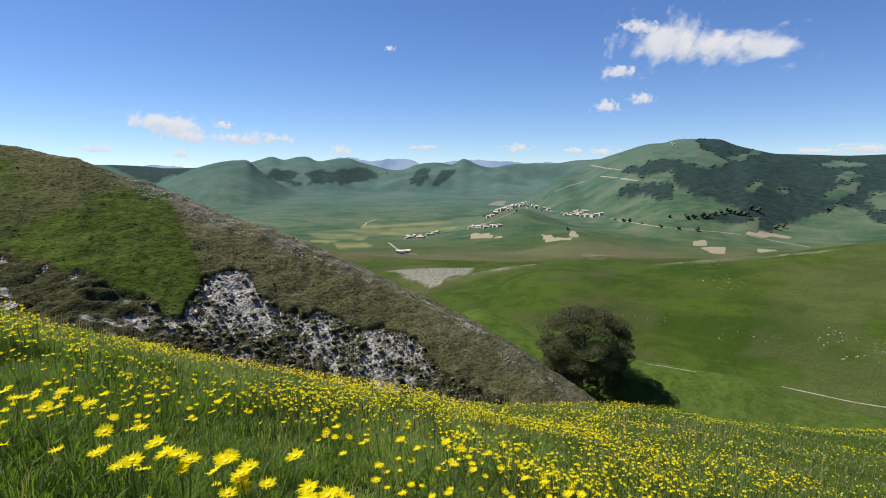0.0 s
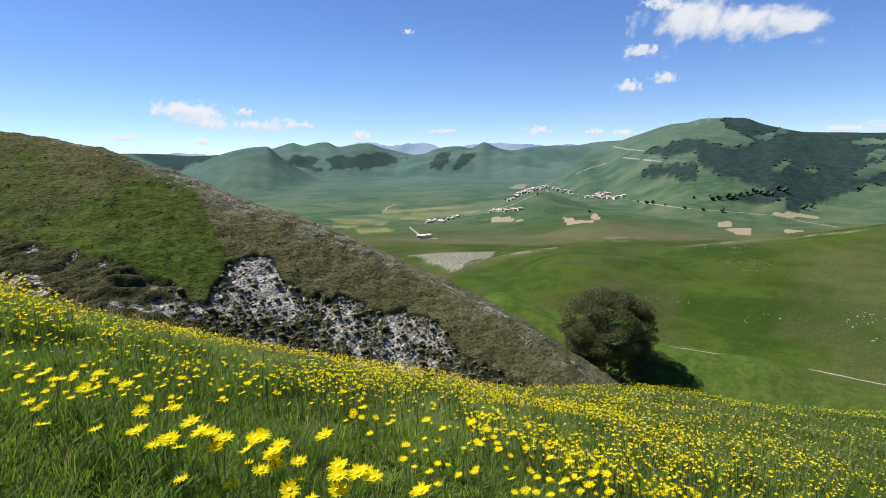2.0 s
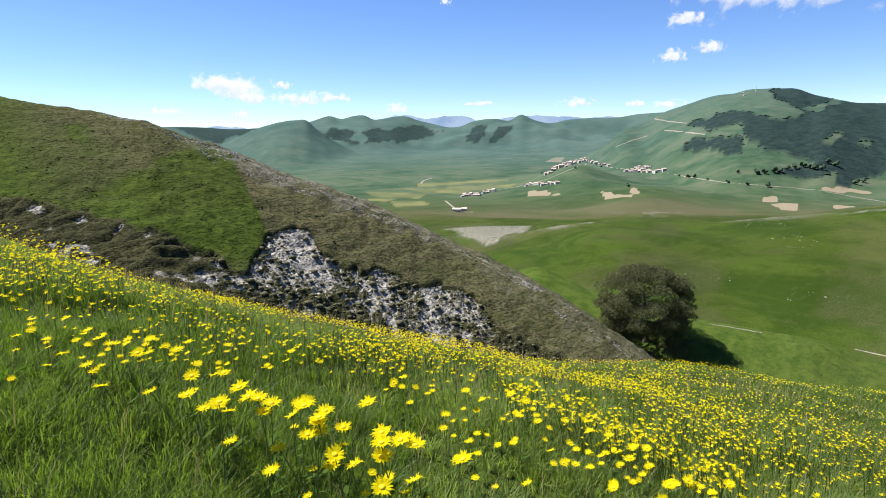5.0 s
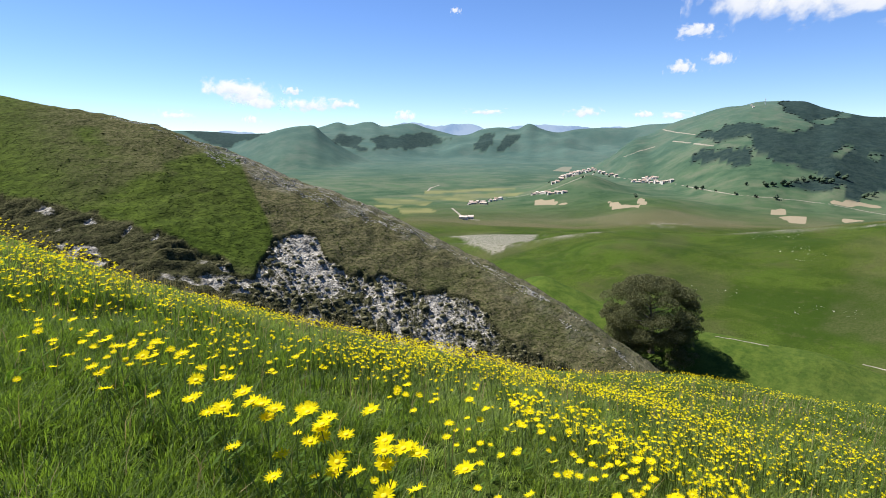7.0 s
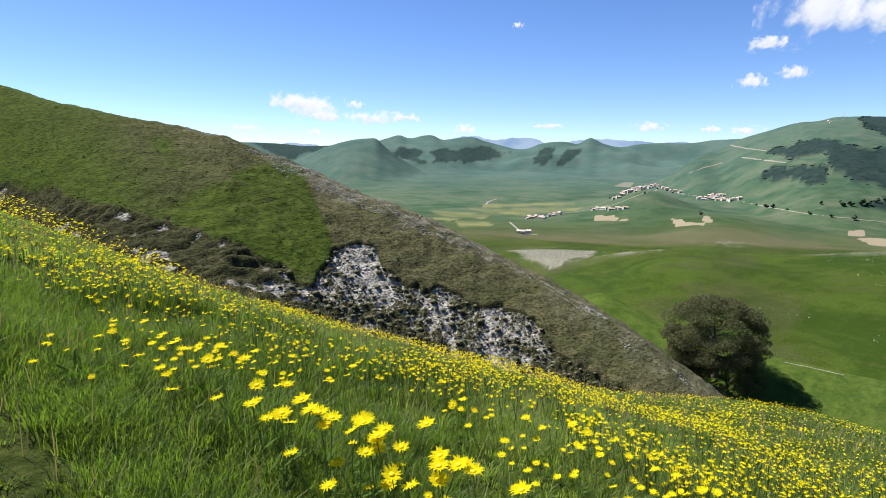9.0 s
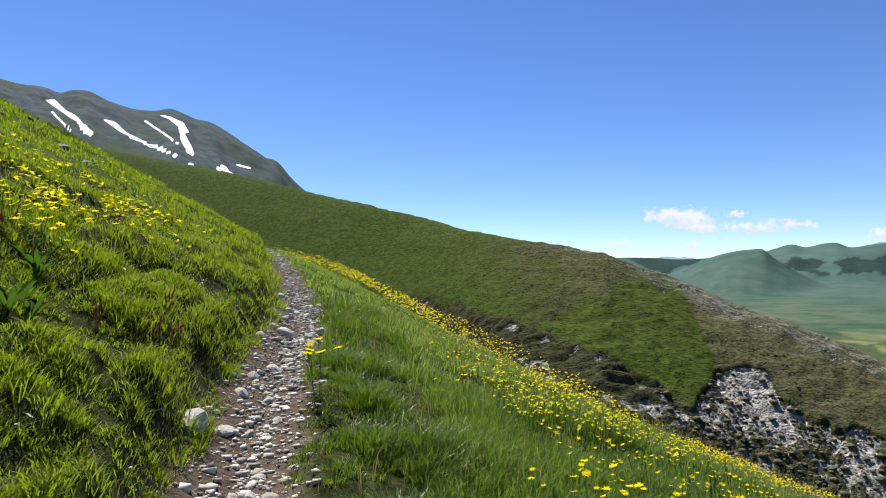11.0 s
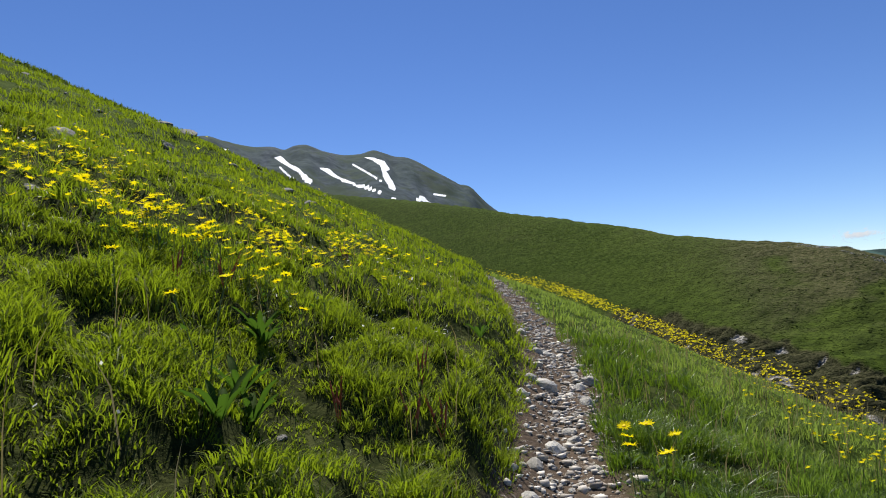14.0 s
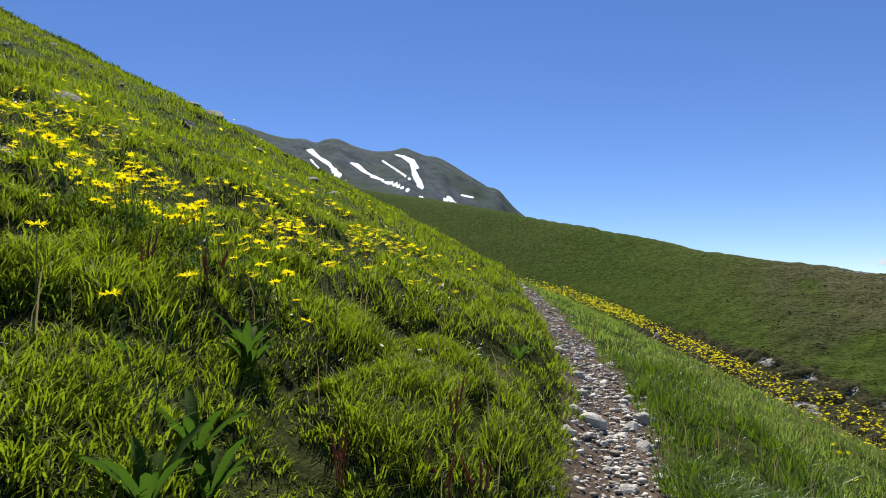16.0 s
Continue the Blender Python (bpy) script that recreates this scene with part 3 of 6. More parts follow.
def covers(x, y):
    """What covers the land at each place."""
    z, f = land(x, y, True)
    r, az = f["r"], f["az"]
    el = np.degrees(np.arctan2(z, r))
    u = np.abs(x - path_x(y))
    trail = (1 - step(PATH_HALF * 0.85, PATH_HALF * 1.35, u + 0.08 * grain(x, y, 0.5, 5))) * (r < 60)
    is_spur = ((f["spur"] >= z - 0.6) & (f["spur"] > f["plain"]) & (r > 45) & (r < 420)).astype(float)
    hum = hummock(x, y, az, r)
    pale = 1 - step(0.10, 0.75, hum + 0.22 * fbm(x, y, 1.6, 3, 29, 0.6))
    low = step(0.0, 3.5, -10.6 - 0.36 * (az - 33) - el)
    net = np.clip(0.47 + 0.34 * pale * (1 - 0.3 * low) + 0.34 * chute(az, r) + 0.10 * fbm(x, y, 5, 3, 30) - 0.12 * low, 0.10, 1) * (1 - 0.45 * step(51, 54, az))
    worn = 0.35 * np.exp(-((az - 26.8) / 1.8) ** 2 - ((el + 11.0) / 0.9) ** 2) + np.exp(-((az - 14.4) / 1.4) ** 2 - ((el + 5.0) / 0.55) ** 2)
    treads = 0.26 + 0.08 * fbm(x, y, 3, 2, 27) + 0.56 * (1 - step(0.15, 0.80, hum - 0.75 * worn + 0.15 * fbm(x, y, 1.2, 2, 29))) * step(-0.60, 0.30, fbm(x, y, 5, 3, 28) + worn)
    east = step(29, 31.2, az)
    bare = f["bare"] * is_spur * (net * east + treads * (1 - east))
    mossy = f["bare"] * is_spur
    edge_line = 29.75 - 0.40 * (el + 2)
    flank = is_spur * step(0.25, -0.12, az - edge_line + 0.14 * grain(x, y, 2.0, 86))
    streak = 0.25 + 0.75 * step(-0.35, 0.5, fbm(az * 0.5, el * 1.5, 2.2, 4, 87) + 0.10 * (az - 20) - 0.12 * (el + 2))
    fresh = flank * np.where(az < 12, 0.85, 0.85 + (streak - 0.85) * step(12, 18, az)) * (1 - 0.7 * mossy)
    # stony strip along the crest of the spur, its upper part browner than the lower flank
    crest = is_spur * step(-9, -1, f["ds"] + 6 * grain(az * 3, r, 4.0, 7)) * step(24, 30, az) * (0.6 - 0.4 * step(40, 52, az))
    band = (is_spur - flank) * (1 - step(-0.2, 0.5, fbm(az * 0.6, el * 1.4, 1.8, 4, 88) + 0.25 + 0.05 * (az - 50)) * (0.2 + 0.6 * step(38, 52, az - 0.4 * el)))
    ridge_top = is_spur * step(-38, -8, f["ds"]) * step(2, 16, az)
    foot = is_spur * step(-0.2, 1.8, curve(az, [(5, -2.4), (12, -3.3), (20, -6.0), (27, -9.2), (31, -10.5), (60, -18)]) - el)
    dry = np.clip(0.95 * band + 0.65 * ridge_top * (1 - 0.8 * fresh) + 0.40 * flank * step(8, 16, az) * (1 - fresh) + 0.6 * foot + 0.9 * mossy, 0, 1)
    valley = (1 - is_spur) * (r > 100)
    wedge = step(-0.15, 0.12, inside(az, el, [(47.0, -7.75), (52.2, -7.5), (60.4, -7.3), (57.0, -7.95), (54.0, -8.6), (52.2, -9.7), (50.5, -8.9)]) + 0.2 * fbm(az, el * 3, 1.2, 3, 22)) * valley * (r > 220) * (r < 520)
    wash = np.exp(-((el - curve(az, [(40, -8.6), (48.6, -8.4), (52, -8.9), (56, -8.3), (64, -7.25), (74, -6.9), (90, -4.7)])) / np.interp(az, [46, 49, 54, 60, 72, 80], [0.2, 0.3, 0.3, 0.2, 0.14, 0.05])) ** 2) * valley * (r > 240) * (r < 420)
    gravel = np.clip(crest + wedge * 1.3 + wash * 0.8 * step(-0.4, 0.3, fbm(az, el * 4, 1.5, 3, 24)) + 0.7 * np.exp(-((az - 67) / 2.4) ** 2 - ((el + 6.6) / 0.2) ** 2) * valley * step(-0.3, 0.4, fbm(az, el * 5, 0.9, 4, 40)), 0, 1)
    hump = valley * step(320, 420, r) * (1 - step(900, 1200, r)) * step(-0.2, 0.5, fbm(x, y, 170, 3, 23))
    hump = hump + valley * (r < 1000) * (ellipse(az, el, (70.5, -5.5), (6.5, 0.9)) + 0.8 * ellipse(az, el, (59, -6.2), (6, 0.7)))
    hump = hump + 0.9 * valley * (r > 340) * (r < 1300) * np.exp(-((el - curve(az, [(45, -6.6), (60, -6.3), (75, -5.9), (90, -5.0)])) / 0.75) ** 2) * (0.55 + 0.45 * step(-0.3, 0.4, fbm(az, el * 3, 3.0, 3, 39)))
    dry = np.clip(dry + 0.75 * hump + 0.30 * valley * (r < 430) * step(-0.1, 0.6, fbm(az, el * 2.2, 6, 4, 26) + 0.03 * (az - 78)) + 0.35 * valley * step(0.15, 0.7, fbm(x, y, 60, 3, 25)) * (r < 420), 0, 1)
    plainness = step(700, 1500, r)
    wood = np.full_like(r, -9.0)
    for line in WOODS + FAR_WOODS:
        wood = np.maximum(wood, inside(az, el, line))
    for line in GLADES:
        wood = np.minimum(wood, -inside(az, el, line))
    wood = step(-0.03, 0.05, wood + 0.22 * fbm(az, el * 2, 1.0, 4, 27)) * (r > 1150)
    field = np.full_like(r, -9.0)
    for line in PLOTS:
        field = np.maximum(field, inside(az, el, line))
    strips = np.full_like(r, -9.0)
    for line in STRIPS:
        strips = np.maximum(strips, inside(az, el, line))
    field = np.maximum(step(-0.05, 0.05, field), 0.0) * (r > 500)
    ripe = step(-0.04, 0.06, strips + 0.05 * fbm(az, el * 4, 1.2, 3, 36)) * (0.55 + 0.45 * step(-0.3, 0.3, grain(az, el * 9, 2.0, 37))) * (r > 500)
    snow = np.zeros_like(r)
    drift = np.full_like(r, -9.0)
    for line in SNOW:
        drift = np.maximum(drift, inside(az, el, line))
    snow = step(-0.07, 0.07, drift + 0.05 * fbm(az, el, 0.6, 3, 38))
    for a, b, w in SNOW_LINES:
        snow = np.maximum(snow, 1 - step(0.5 * w, 1.5 * w, near_line(az, el, a, b)))
    is_snowy = (f["snowy"] >= z - 30) & (r > 900)
    snow = snow * is_snowy
    stone = is_snowy * (0.84 + 0.16 * step(-0.35, 0.5, fbm(az * 2, el, 3.0, 4, 33)))
    dry = np.clip(dry + 0.5 * (f["right"] >= z - 20) * step(0.0, 0.6, fbm(az, el * 3, 3, 3, 35)) * (r > 1150), 0, 1)
    # painted shade under the near grass, weaker on the slope below the path
    gap_shade = (1 - step(5, 11, r)) * (0.9 - 0.8 * step(0.9, 1.8, x - path_x(y)))
    meadow = (f["mid"] >= z - 1.2) * (r > 100) * (r < 175) * step(52, 56, az)
    dry = dry * (1 - 0.85 * meadow)
    fresh = np.maximum(fresh, 0.8 * (r < 45) * step(0.8, 1.8, x - path_x(y)))
    fresh = np.maximum(fresh, 0.55 * (r < 70) * step(0.5, 1.0, path_x(y) - x))
    # the distance step below is the strength of the painted haze
    return z, (bare, gravel, trail), (dry, field, snow), (stone, wood, plainness * (1 - is_snowy)), (gap_shade, step(1200, 3600, r), np.clip(is_spur + 0.25 * ((r > 45) & (r < 900)), 0, 1), ripe, meadow, fresh)


def build_ground():
    az = np.radians(np.concatenate([np.arange(-64, -33, 0.4), np.arange(-33, -26, 0.2), np.arange(-26, -9, 0.11), np.arange(-9, -3, 0.2), np.arange(-3, 4, 0.3), np.arange(4, 62, 0.18), np.arange(62, 92, 0.2), np.arange(92, 102, 0.5), np.arange(102, 296, 2.0)]))
    r = ground_rings()
    na, nr = len(az), len(r)
    rr, aa = np.meshgrid(r, az, indexing="ij")
    x, y = (rr * np.sin(aa)).ravel(), (rr * np.cos(aa)).ravel()
    z, cover, crop, rock, tone_masks = covers(x, y)
    tone_masks, ripe = tone_masks[:3], tone_masks[3:]
    co = np.stack([x, y, z + EYE], 1)
    co = np.vstack([co, [[0, 0, float(ground_z(0.0, 0.0))]]])
    i = (np.arange(nr - 1)[:, None] * na + np.arange(na)[None, :]).ravel()
    j = (np.arange(nr - 1)[:, None] * na + (np.arange(na)[None, :] + 1) % na).ravel()
    quads = np.stack([i, i + na, j + na, j], 1)
    hub = len(co) - 1
    k = np.arange(na)
    tris = np.stack([np.full(na, hub), k, (k + 1) % na], 1)
    me = bpy.data.meshes.new("ground")
    me.vertices.add(len(co))
    me.vertices.foreach_set("co", co.ravel())
    me.loops.add(quads.size + tris.size)
    me.loops.foreach_set("vertex_index", np.concatenate([quads.ravel(), tris.ravel()]))
    me.polygons.add(len(quads) + len(tris))
    starts = np.concatenate([np.arange(len(quads)) * 4, quads.size + np.arange(len(tris)) * 3])
    me.polygons.foreach_set("loop_start", starts)
    me.update(calc_edges=True)
    me.polygons.foreach_set("use_smooth", np.ones(len(me.polygons), bool))
    for name, three in (("cover", cover), ("crop", crop), ("rock", rock), ("tone_masks", tone_masks), ("ripe", ripe)):
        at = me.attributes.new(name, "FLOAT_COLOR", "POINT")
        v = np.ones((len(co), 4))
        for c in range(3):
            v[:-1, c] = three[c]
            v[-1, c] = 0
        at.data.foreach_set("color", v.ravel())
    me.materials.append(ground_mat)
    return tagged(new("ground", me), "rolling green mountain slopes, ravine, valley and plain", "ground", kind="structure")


ground = build_ground()

# ---------------------------------------------------------------- building helpers


def soup(name, co, faces, mats, smooth=False, index=None):
    """A mesh from vertex and face arrays; faces all of one size."""
    me = bpy.data.meshes.new(name)
    co, faces = np.asarray(co, float), np.asarray(faces, int)
    me.vertices.add(len(co))
    me.vertices.foreach_set("co", co.ravel())
    me.loops.add(faces.size)
    me.loops.foreach_set("vertex_index", faces.ravel())
    me.polygons.add(len(faces))
    me.polygons.foreach_set("loop_start", np.arange(len(faces)) * faces.shape[1])
    me.update(calc_edges=True)
    for m in mats:
        me.materials.append(m)
    if index is not None:
        me.polygons.foreach_set("material_index", np.asarray(index, np.int32))
    if smooth:
        me.polygons.foreach_set("use_smooth", np.ones(len(faces), bool))
    return me


def bm_mesh(name, bm, mat, smooth=False):
    me = bpy.data.meshes.new(name)
    bm.to_mesh(me)
    bm.free()
    me.materials.append(mat)
    if smooth:
        me.polygons.foreach_set("use_smooth", np.ones(len(me.polygons), bool))
    return me


def part(name, me, parent, label="", m=None):
    ob = new(name, me)
    ob.parent = parent
    if m is not None:
        ob.matrix_basis = m
    return tagged(ob, label)


def empty(name, at=(0, 0, 0), turn=0.0):
    ob = new(name)
    ob.empty_display_size = 0.1
    ob.matrix_basis = pose(*at, 0, 0, turn)
    return ob


rng = np.random.default_rng(7)


def unit(v):
    return v / np.maximum(np.linalg.norm(v, axis=-1, keepdims=True), 1e-9)


def tube(points, radii, sides=8):
    """A tapered tube along points; returns vertices and quads."""
    p, rad = np.asarray(points, float), np.asarray(radii, float)
    d = unit(np.gradient(p, axis=0))
    side = unit(np.cross(d, [0.31, 0.95, 0.11]))
    other = np.cross(d, side)
    a = np.arange(sides) / sides * 2 * math.pi
    ring = side[:, None, :] * np.cos(a)[None, :, None] + other[:, None, :] * np.sin(a)[None, :, None]
    co = (p[:, None, :] + ring * rad[:, None, None]).reshape(-1, 3)
    q = [(i * sides + j, i * sides + (j + 1) % sides, (i + 1) * sides + (j + 1) % sides, (i + 1) * sides + j) for i in range(len(p) - 1) for j in range(sides)]
    return co, np.array(q)


def simple(name, a, b, scale=8.0, rough=0.8, bump=0.0):
    n = Nodes(name, rough)
    f = n.noise(scale, 5, 0.65)
    if bump:
        n.bump(f, 0.6, bump)
    return n.done(n.mix(n.span(f, 0.3, 0.7), a, b))


def leaf_material(name, a, b, back, share=0.4, rough=0.55, gloss=0.3):
    n = Nodes(name, rough)
    n.bsdf.inputs["Specular IOR Level"].default_value = gloss
    c = n.mix(n.island(), a, b)
    return n.leafy(c, back, share)


grass_mat = leaf_material("grass_blade", (0.036, 0.060, 0.006), (0.155, 0.190, 0.014), (0.24, 0.33, 0.011), 0.45)
verge_mat = leaf_material("verge_grass", (0.026, 0.056, 0.008), (0.102, 0.150, 0.016), (0.140, 0.235, 0.011), 0.40, 0.42, 0.5)
meadow_mat = leaf_material("meadow_grass", (0.052, 0.090, 0.020), (0.205, 0.255, 0.068), (0.29, 0.41, 0.050), 0.46)
lush_mat = leaf_material("lush_grass", (0.032, 0.066, 0.012), (0.128, 0.178, 0.032), (0.18, 0.29, 0.026), 0.44)
carpet_mat = leaf_material("carpet_grass", (0.048, 0.082, 0.020), (0.185, 0.225, 0.064), (0.24, 0.34, 0.048), 0.45)
short_mat = leaf_material("hill_turf", (0.036, 0.056, 0.009), (0.100, 0.126, 0.016), (0.11, 0.16, 0.012), 0.4)
straw_mat = leaf_material("dry_stalk", (0.24, 0.20, 0.10), (0.36, 0.30, 0.16), (0.30, 0.24, 0.10), 0.3)
petal_mat = leaf_material("yellow_petal", (0.65, 0.555, 0.005), (0.80, 0.69, 0.010), (0.84, 0.74, 0.008), 0.5, 0.9, 0.05)
blossom_mat = leaf_material("white_petal", (0.62, 0.62, 0.60), (0.78, 0.78, 0.76), (0.7, 0.7, 0.66), 0.4, 0.8, 0.1)
disc_mat = simple("flower_disc", (0.62, 0.45, 0.008), (0.74, 0.56, 0.012), 300, 0.8)
stem_mat = simple("flower_stem", (0.070, 0.115, 0.026), (0.115, 0.165, 0.042), 60, 0.6)
stone_mat = Nodes("limestone", 0.85)
_f = stone_mat.noise(14, 7, 0.7)
_t = stone_mat.mix(stone_mat.rand(), (0.34, 0.32, 0.285), (0.62, 0.60, 0.55))
stone_mat.bump(_f, 0.5, 0.02)
stone_mat = stone_mat.done(stone_mat.mix(stone_mat.span(_f, 0.42, 0.62), stone_mat.mix(0.55, _t, (0.20, 0.18, 0.15)), _t))
pebble_mat = Nodes("pebble", 0.9)
pebble_mat = pebble_mat.done(pebble_mat.mix(pebble_mat.island(), (0.17, 0.145, 0.12), (0.54, 0.51, 0.465)))
crest_mat = simple("crest_stone", (0.16, 0.155, 0.14), (0.38, 0.37, 0.34), 1.3, 0.9)
boulder_mat = simple("weathered_rock", (0.085, 0.082, 0.075), (0.24, 0.235, 0.22), 6, 0.9, 0.05)
leaf_mat = leaf_material("beech_leaf", (0.070, 0.076, 0.036), (0.112, 0.117, 0.056), (0.14, 0.15, 0.06), 0.32, 0.8, 0.12)
bark_mat = simple("bark", (0.06, 0.05, 0.04), (0.14, 0.125, 0.105), 3, 0.9, 0.03)
# forest green lightened and blued in the colour for distant haze
wood_leaf_mat = leaf_material("forest_leaf", (0.030, 0.047, 0.040), (0.040, 0.060, 0.051), (0.02, 0.03, 0.02), 0.10, 1.0, 0.03)
scrub_mat = Nodes("scrub_leaf", 1.0)
scrub_mat.bsdf.inputs["Specular IOR Level"].default_value = 0.03
_f = scrub_mat.noise(5, 6, 0.75)
scrub_mat.bump(_f, 0.9, 0.25)
scrub_mat = scrub_mat.done(scrub_mat.mix(scrub_mat.span(_f, 0.35, 0.65), (0.070, 0.068, 0.038), scrub_mat.mix(scrub_mat.island(), (0.125, 0.120, 0.070), (0.190, 0.178, 0.118))))
valley_leaf_mat = leaf_material("valley_leaf", (0.046, 0.070, 0.046), (0.066, 0.096, 0.060), (0.05, 0.075, 0.04), 0.2, 1.0, 0.03)
tussock_mat = leaf_material("tussock", (0.042, 0.056, 0.013), (0.074, 0.098, 0.020), (0.05, 0.07, 0.012), 0.15, 1.0, 0.03)
herb_mat = leaf_material("broad_leaf", (0.034, 0.070, 0.009), (0.056, 0.098, 0.013), (0.08, 0.17, 0.015), 0.3, 0.75, 0.1)
sorrel_mat = leaf_material("sorrel_seed", (0.20, 0.055, 0.030), (0.34, 0.12, 0.060), (0.35, 0.10, 0.05), 0.3)
plaster_mat = Nodes("village_plaster", 0.9)
plaster_mat = plaster_mat.done(plaster_mat.mix(plaster_mat.rand(), (0.36, 0.32, 0.28), (0.66, 0.63, 0.59)))
roof_mat = Nodes("roof_tile", 0.85)
roof_mat = roof_mat.done(roof_mat.mix(roof_mat.rand(), (0.30, 0.21, 0.17), (0.50, 0.42, 0.37)))
dark_mat = simple("window_dark", (0.03, 0.03, 0.035), (0.05, 0.05, 0.055), 2, 0.2)
track_mat = simple("pale_track", (0.14, 0.128, 0.10), (0.25, 0.23, 0.19), 0.4, 0.95)
steel_mat = simple("mast_steel", (0.55, 0.55, 0.55), (0.68, 0.68, 0.68), 3, 0.5)

# ---------------------------------------------------------------- the lone beech


def blob_leaves(centres, radii, count, size, squash=0.75, rnd=rng):
    """Small leaf sprays on the outsides of many lumps."""
    share = radii ** 2 / np.sum(radii ** 2)
    pick = rnd.choice(len(radii), count, p=share)
    d = unit(rnd.normal(size=(count, 3)))
    d[:, 2] = np.abs(d[:, 2]) * np.where(rnd.random(count) < 0.75, 1, -0.6)
    depth = 1 - 0.35 * rnd.random(count) ** 2
    c = centres[pick] + d * (radii[pick] * depth)[:, None] * np.array([1, 1, squash])
    n = unit(d + 0.9 * rnd.normal(size=(count, 3)))
    t = unit(np.cross(n, rnd.normal(size=(count, 3))))
    b = np.cross(n, t)
    s = size * (0.6 + 0.8 * rnd.random(count))
    co = np.stack([c - t * s[:, None], c + b * s[:, None] * 0.45, c + t * s[:, None], c - b * s[:, None] * 0.45], 1).reshape(-1, 3)
    return co, np.arange(count * 4).reshape(-1, 4)


def build_beech():
    foot = spot(67.2, -17.9, 122, 260)
    tree = empty("beech_tree", foot - Vector((0, 0, 0.5)))
    r = np.random.default_rng(21)
    h, w = 18.4, 10.4
    k = np.linspace(0, 1, 9)
    lean = np.array([-1.6, 0.4, 0])
    trunk = np.stack([lean[0] * k + 0.25 * np.sin(k * 6), lean[1] * k + 0.2 * np.cos(k * 5) - 0.2, k * h * 0.72], 1)
    co, q = tube(trunk, 0.62 * (1 - 0.85 * k) + 0.25 * np.exp(-k * 12), 10)
    part("trunk", soup("trunk", co, q, [bark_mat], True), tree, "thick grey-brown trunk")
    ends = []
    for i in range(26):
        s = 0.16 + 0.72 * i / 26
        base = np.array([np.interp(s, k, trunk[:, j]) for j in range(3)])
        a = i * 2.4 + r.random()
        reach = w * (0.85 - 0.45 * max(0, s - 0.35)) * (0.75 + 0.3 * r.random())
        t = np.linspace(0, 1, 6)[:, None]
        tip = base + np.array([math.cos(a) * reach, math.sin(a) * reach, (0.18 + 0.55 * s) * reach * 0.8])
        line = base + (tip - base) * t + np.array([0, 0, -0.9]) * np.sin(t * math.pi) * (1 - s) + 0.15 * r.normal(size=(6, 3)) * t
        co, q = tube(line, 0.20 * (1 - 0.9 * t[:, 0]) * (1.1 - 0.6 * s), 6)
        part("limb", soup("limb", co, q, [bark_mat], True), tree)
        ends.append(tip)
    cen, rad = [], []
    for i in range(150):
        d = r.normal(size=3)
        d /= np.linalg.norm(d)
        if d[2] < -0.8:
            d[2] *= -1
        sq = 0.97 if d[2] > 0 else 0.88
        c = np.array([d[0] * w * 0.84, d[1] * w * 0.84, h * 0.47 + d[2] * h * 0.43 * sq]) * 1.0
        c = c * np.array([1, 1, 1]) + np.array([-1.1, 0.2, 0]) + 0.5 * r.normal(size=3)
        c[2] = max(c[2], 1.4)
        cen.append(c)
        rad.append(1.2 + 1.5 * r.random())
    for i in range(46):
        a = i * 2.4
        q = w * (0.45 + 0.45 * r.random())
        cen.append(np.array([math.cos(a) * q - 1.1, math.sin(a) * q, -0.6 + 4.2 * r.random() + 0.22 * math.sin(a) * q]))
        rad.append(1.1 + 1.0 * r.random())
    for e in ends:
        cen.append(e)
        rad.append(1.2 + 0.8 * r.random())
    cen, rad = np.array(cen), np.array(rad)
    co, q = blob_leaves(cen, rad, 85000, 0.18, 0.62, r)
    part("crown", soup("crown", co, q, [leaf_mat]), tree, "dense dark olive crown reaching nearly to the ground")
    return tagged(tree, "solitary beech with a dense olive crown below the spur", "tree")


build_beech()

# ---------------------------------------------------------------- distant woods, hedges and village


def lumps(at, size, seed, squash=0.85, cuts=1, rough=0.32):
    """Many uneven leafy lumps."""
    bm = bmesh.new()
    bmesh.ops.create_icosphere(bm, subdivisions=cuts, radius=1)
    v = np.array([x.co[:] for x in bm.verts])
    f = np.array([[x.index for x in p.verts] for p in bm.faces])
    bm.free()
    r = np.random.default_rng(seed)
    n = len(at)
    jitter = 1 + rough * r.normal(size=(n, len(v), 1)).clip(-1.6, 1.6)
    co = v[None] * jitter * size[:, None, None] * np.array([1, 1, squash]) + at[:, None, :]
    return co.reshape(-1, 3), (f[None] + (np.arange(n) * len(v))[:, None, None]).reshape(-1, 3)


def build_woods():
    r = np.random.default_rng(5)
    n = 260000
    az, dist = r.uniform(24, 101, n), np.sqrt(r.uniform(1150 ** 2, 4300 ** 2, n))
    x, y = dist * np.sin(np.radians(az)), dist * np.cos(np.radians(az))
    z, _, _, (_, wood, _), _ = covers(x, y)
    keep = np.nonzero((wood > 0.3) & (wood < 0.97) & (az > 62))[0][:5000]
    size = 4.2 * (0.7 + 0.6 * r.random(len(keep)))
    co, f = lumps(np.stack([x[keep], y[keep], z[keep] + EYE + 0.05 * size], 1), size, 6, 0.34)
    tagged(new("woodland", soup("woodland", co, f, [wood_leaf_mat], True)), "dark green beech woods on the mountain's flank", "woods", kind="stuff")


build_woods()


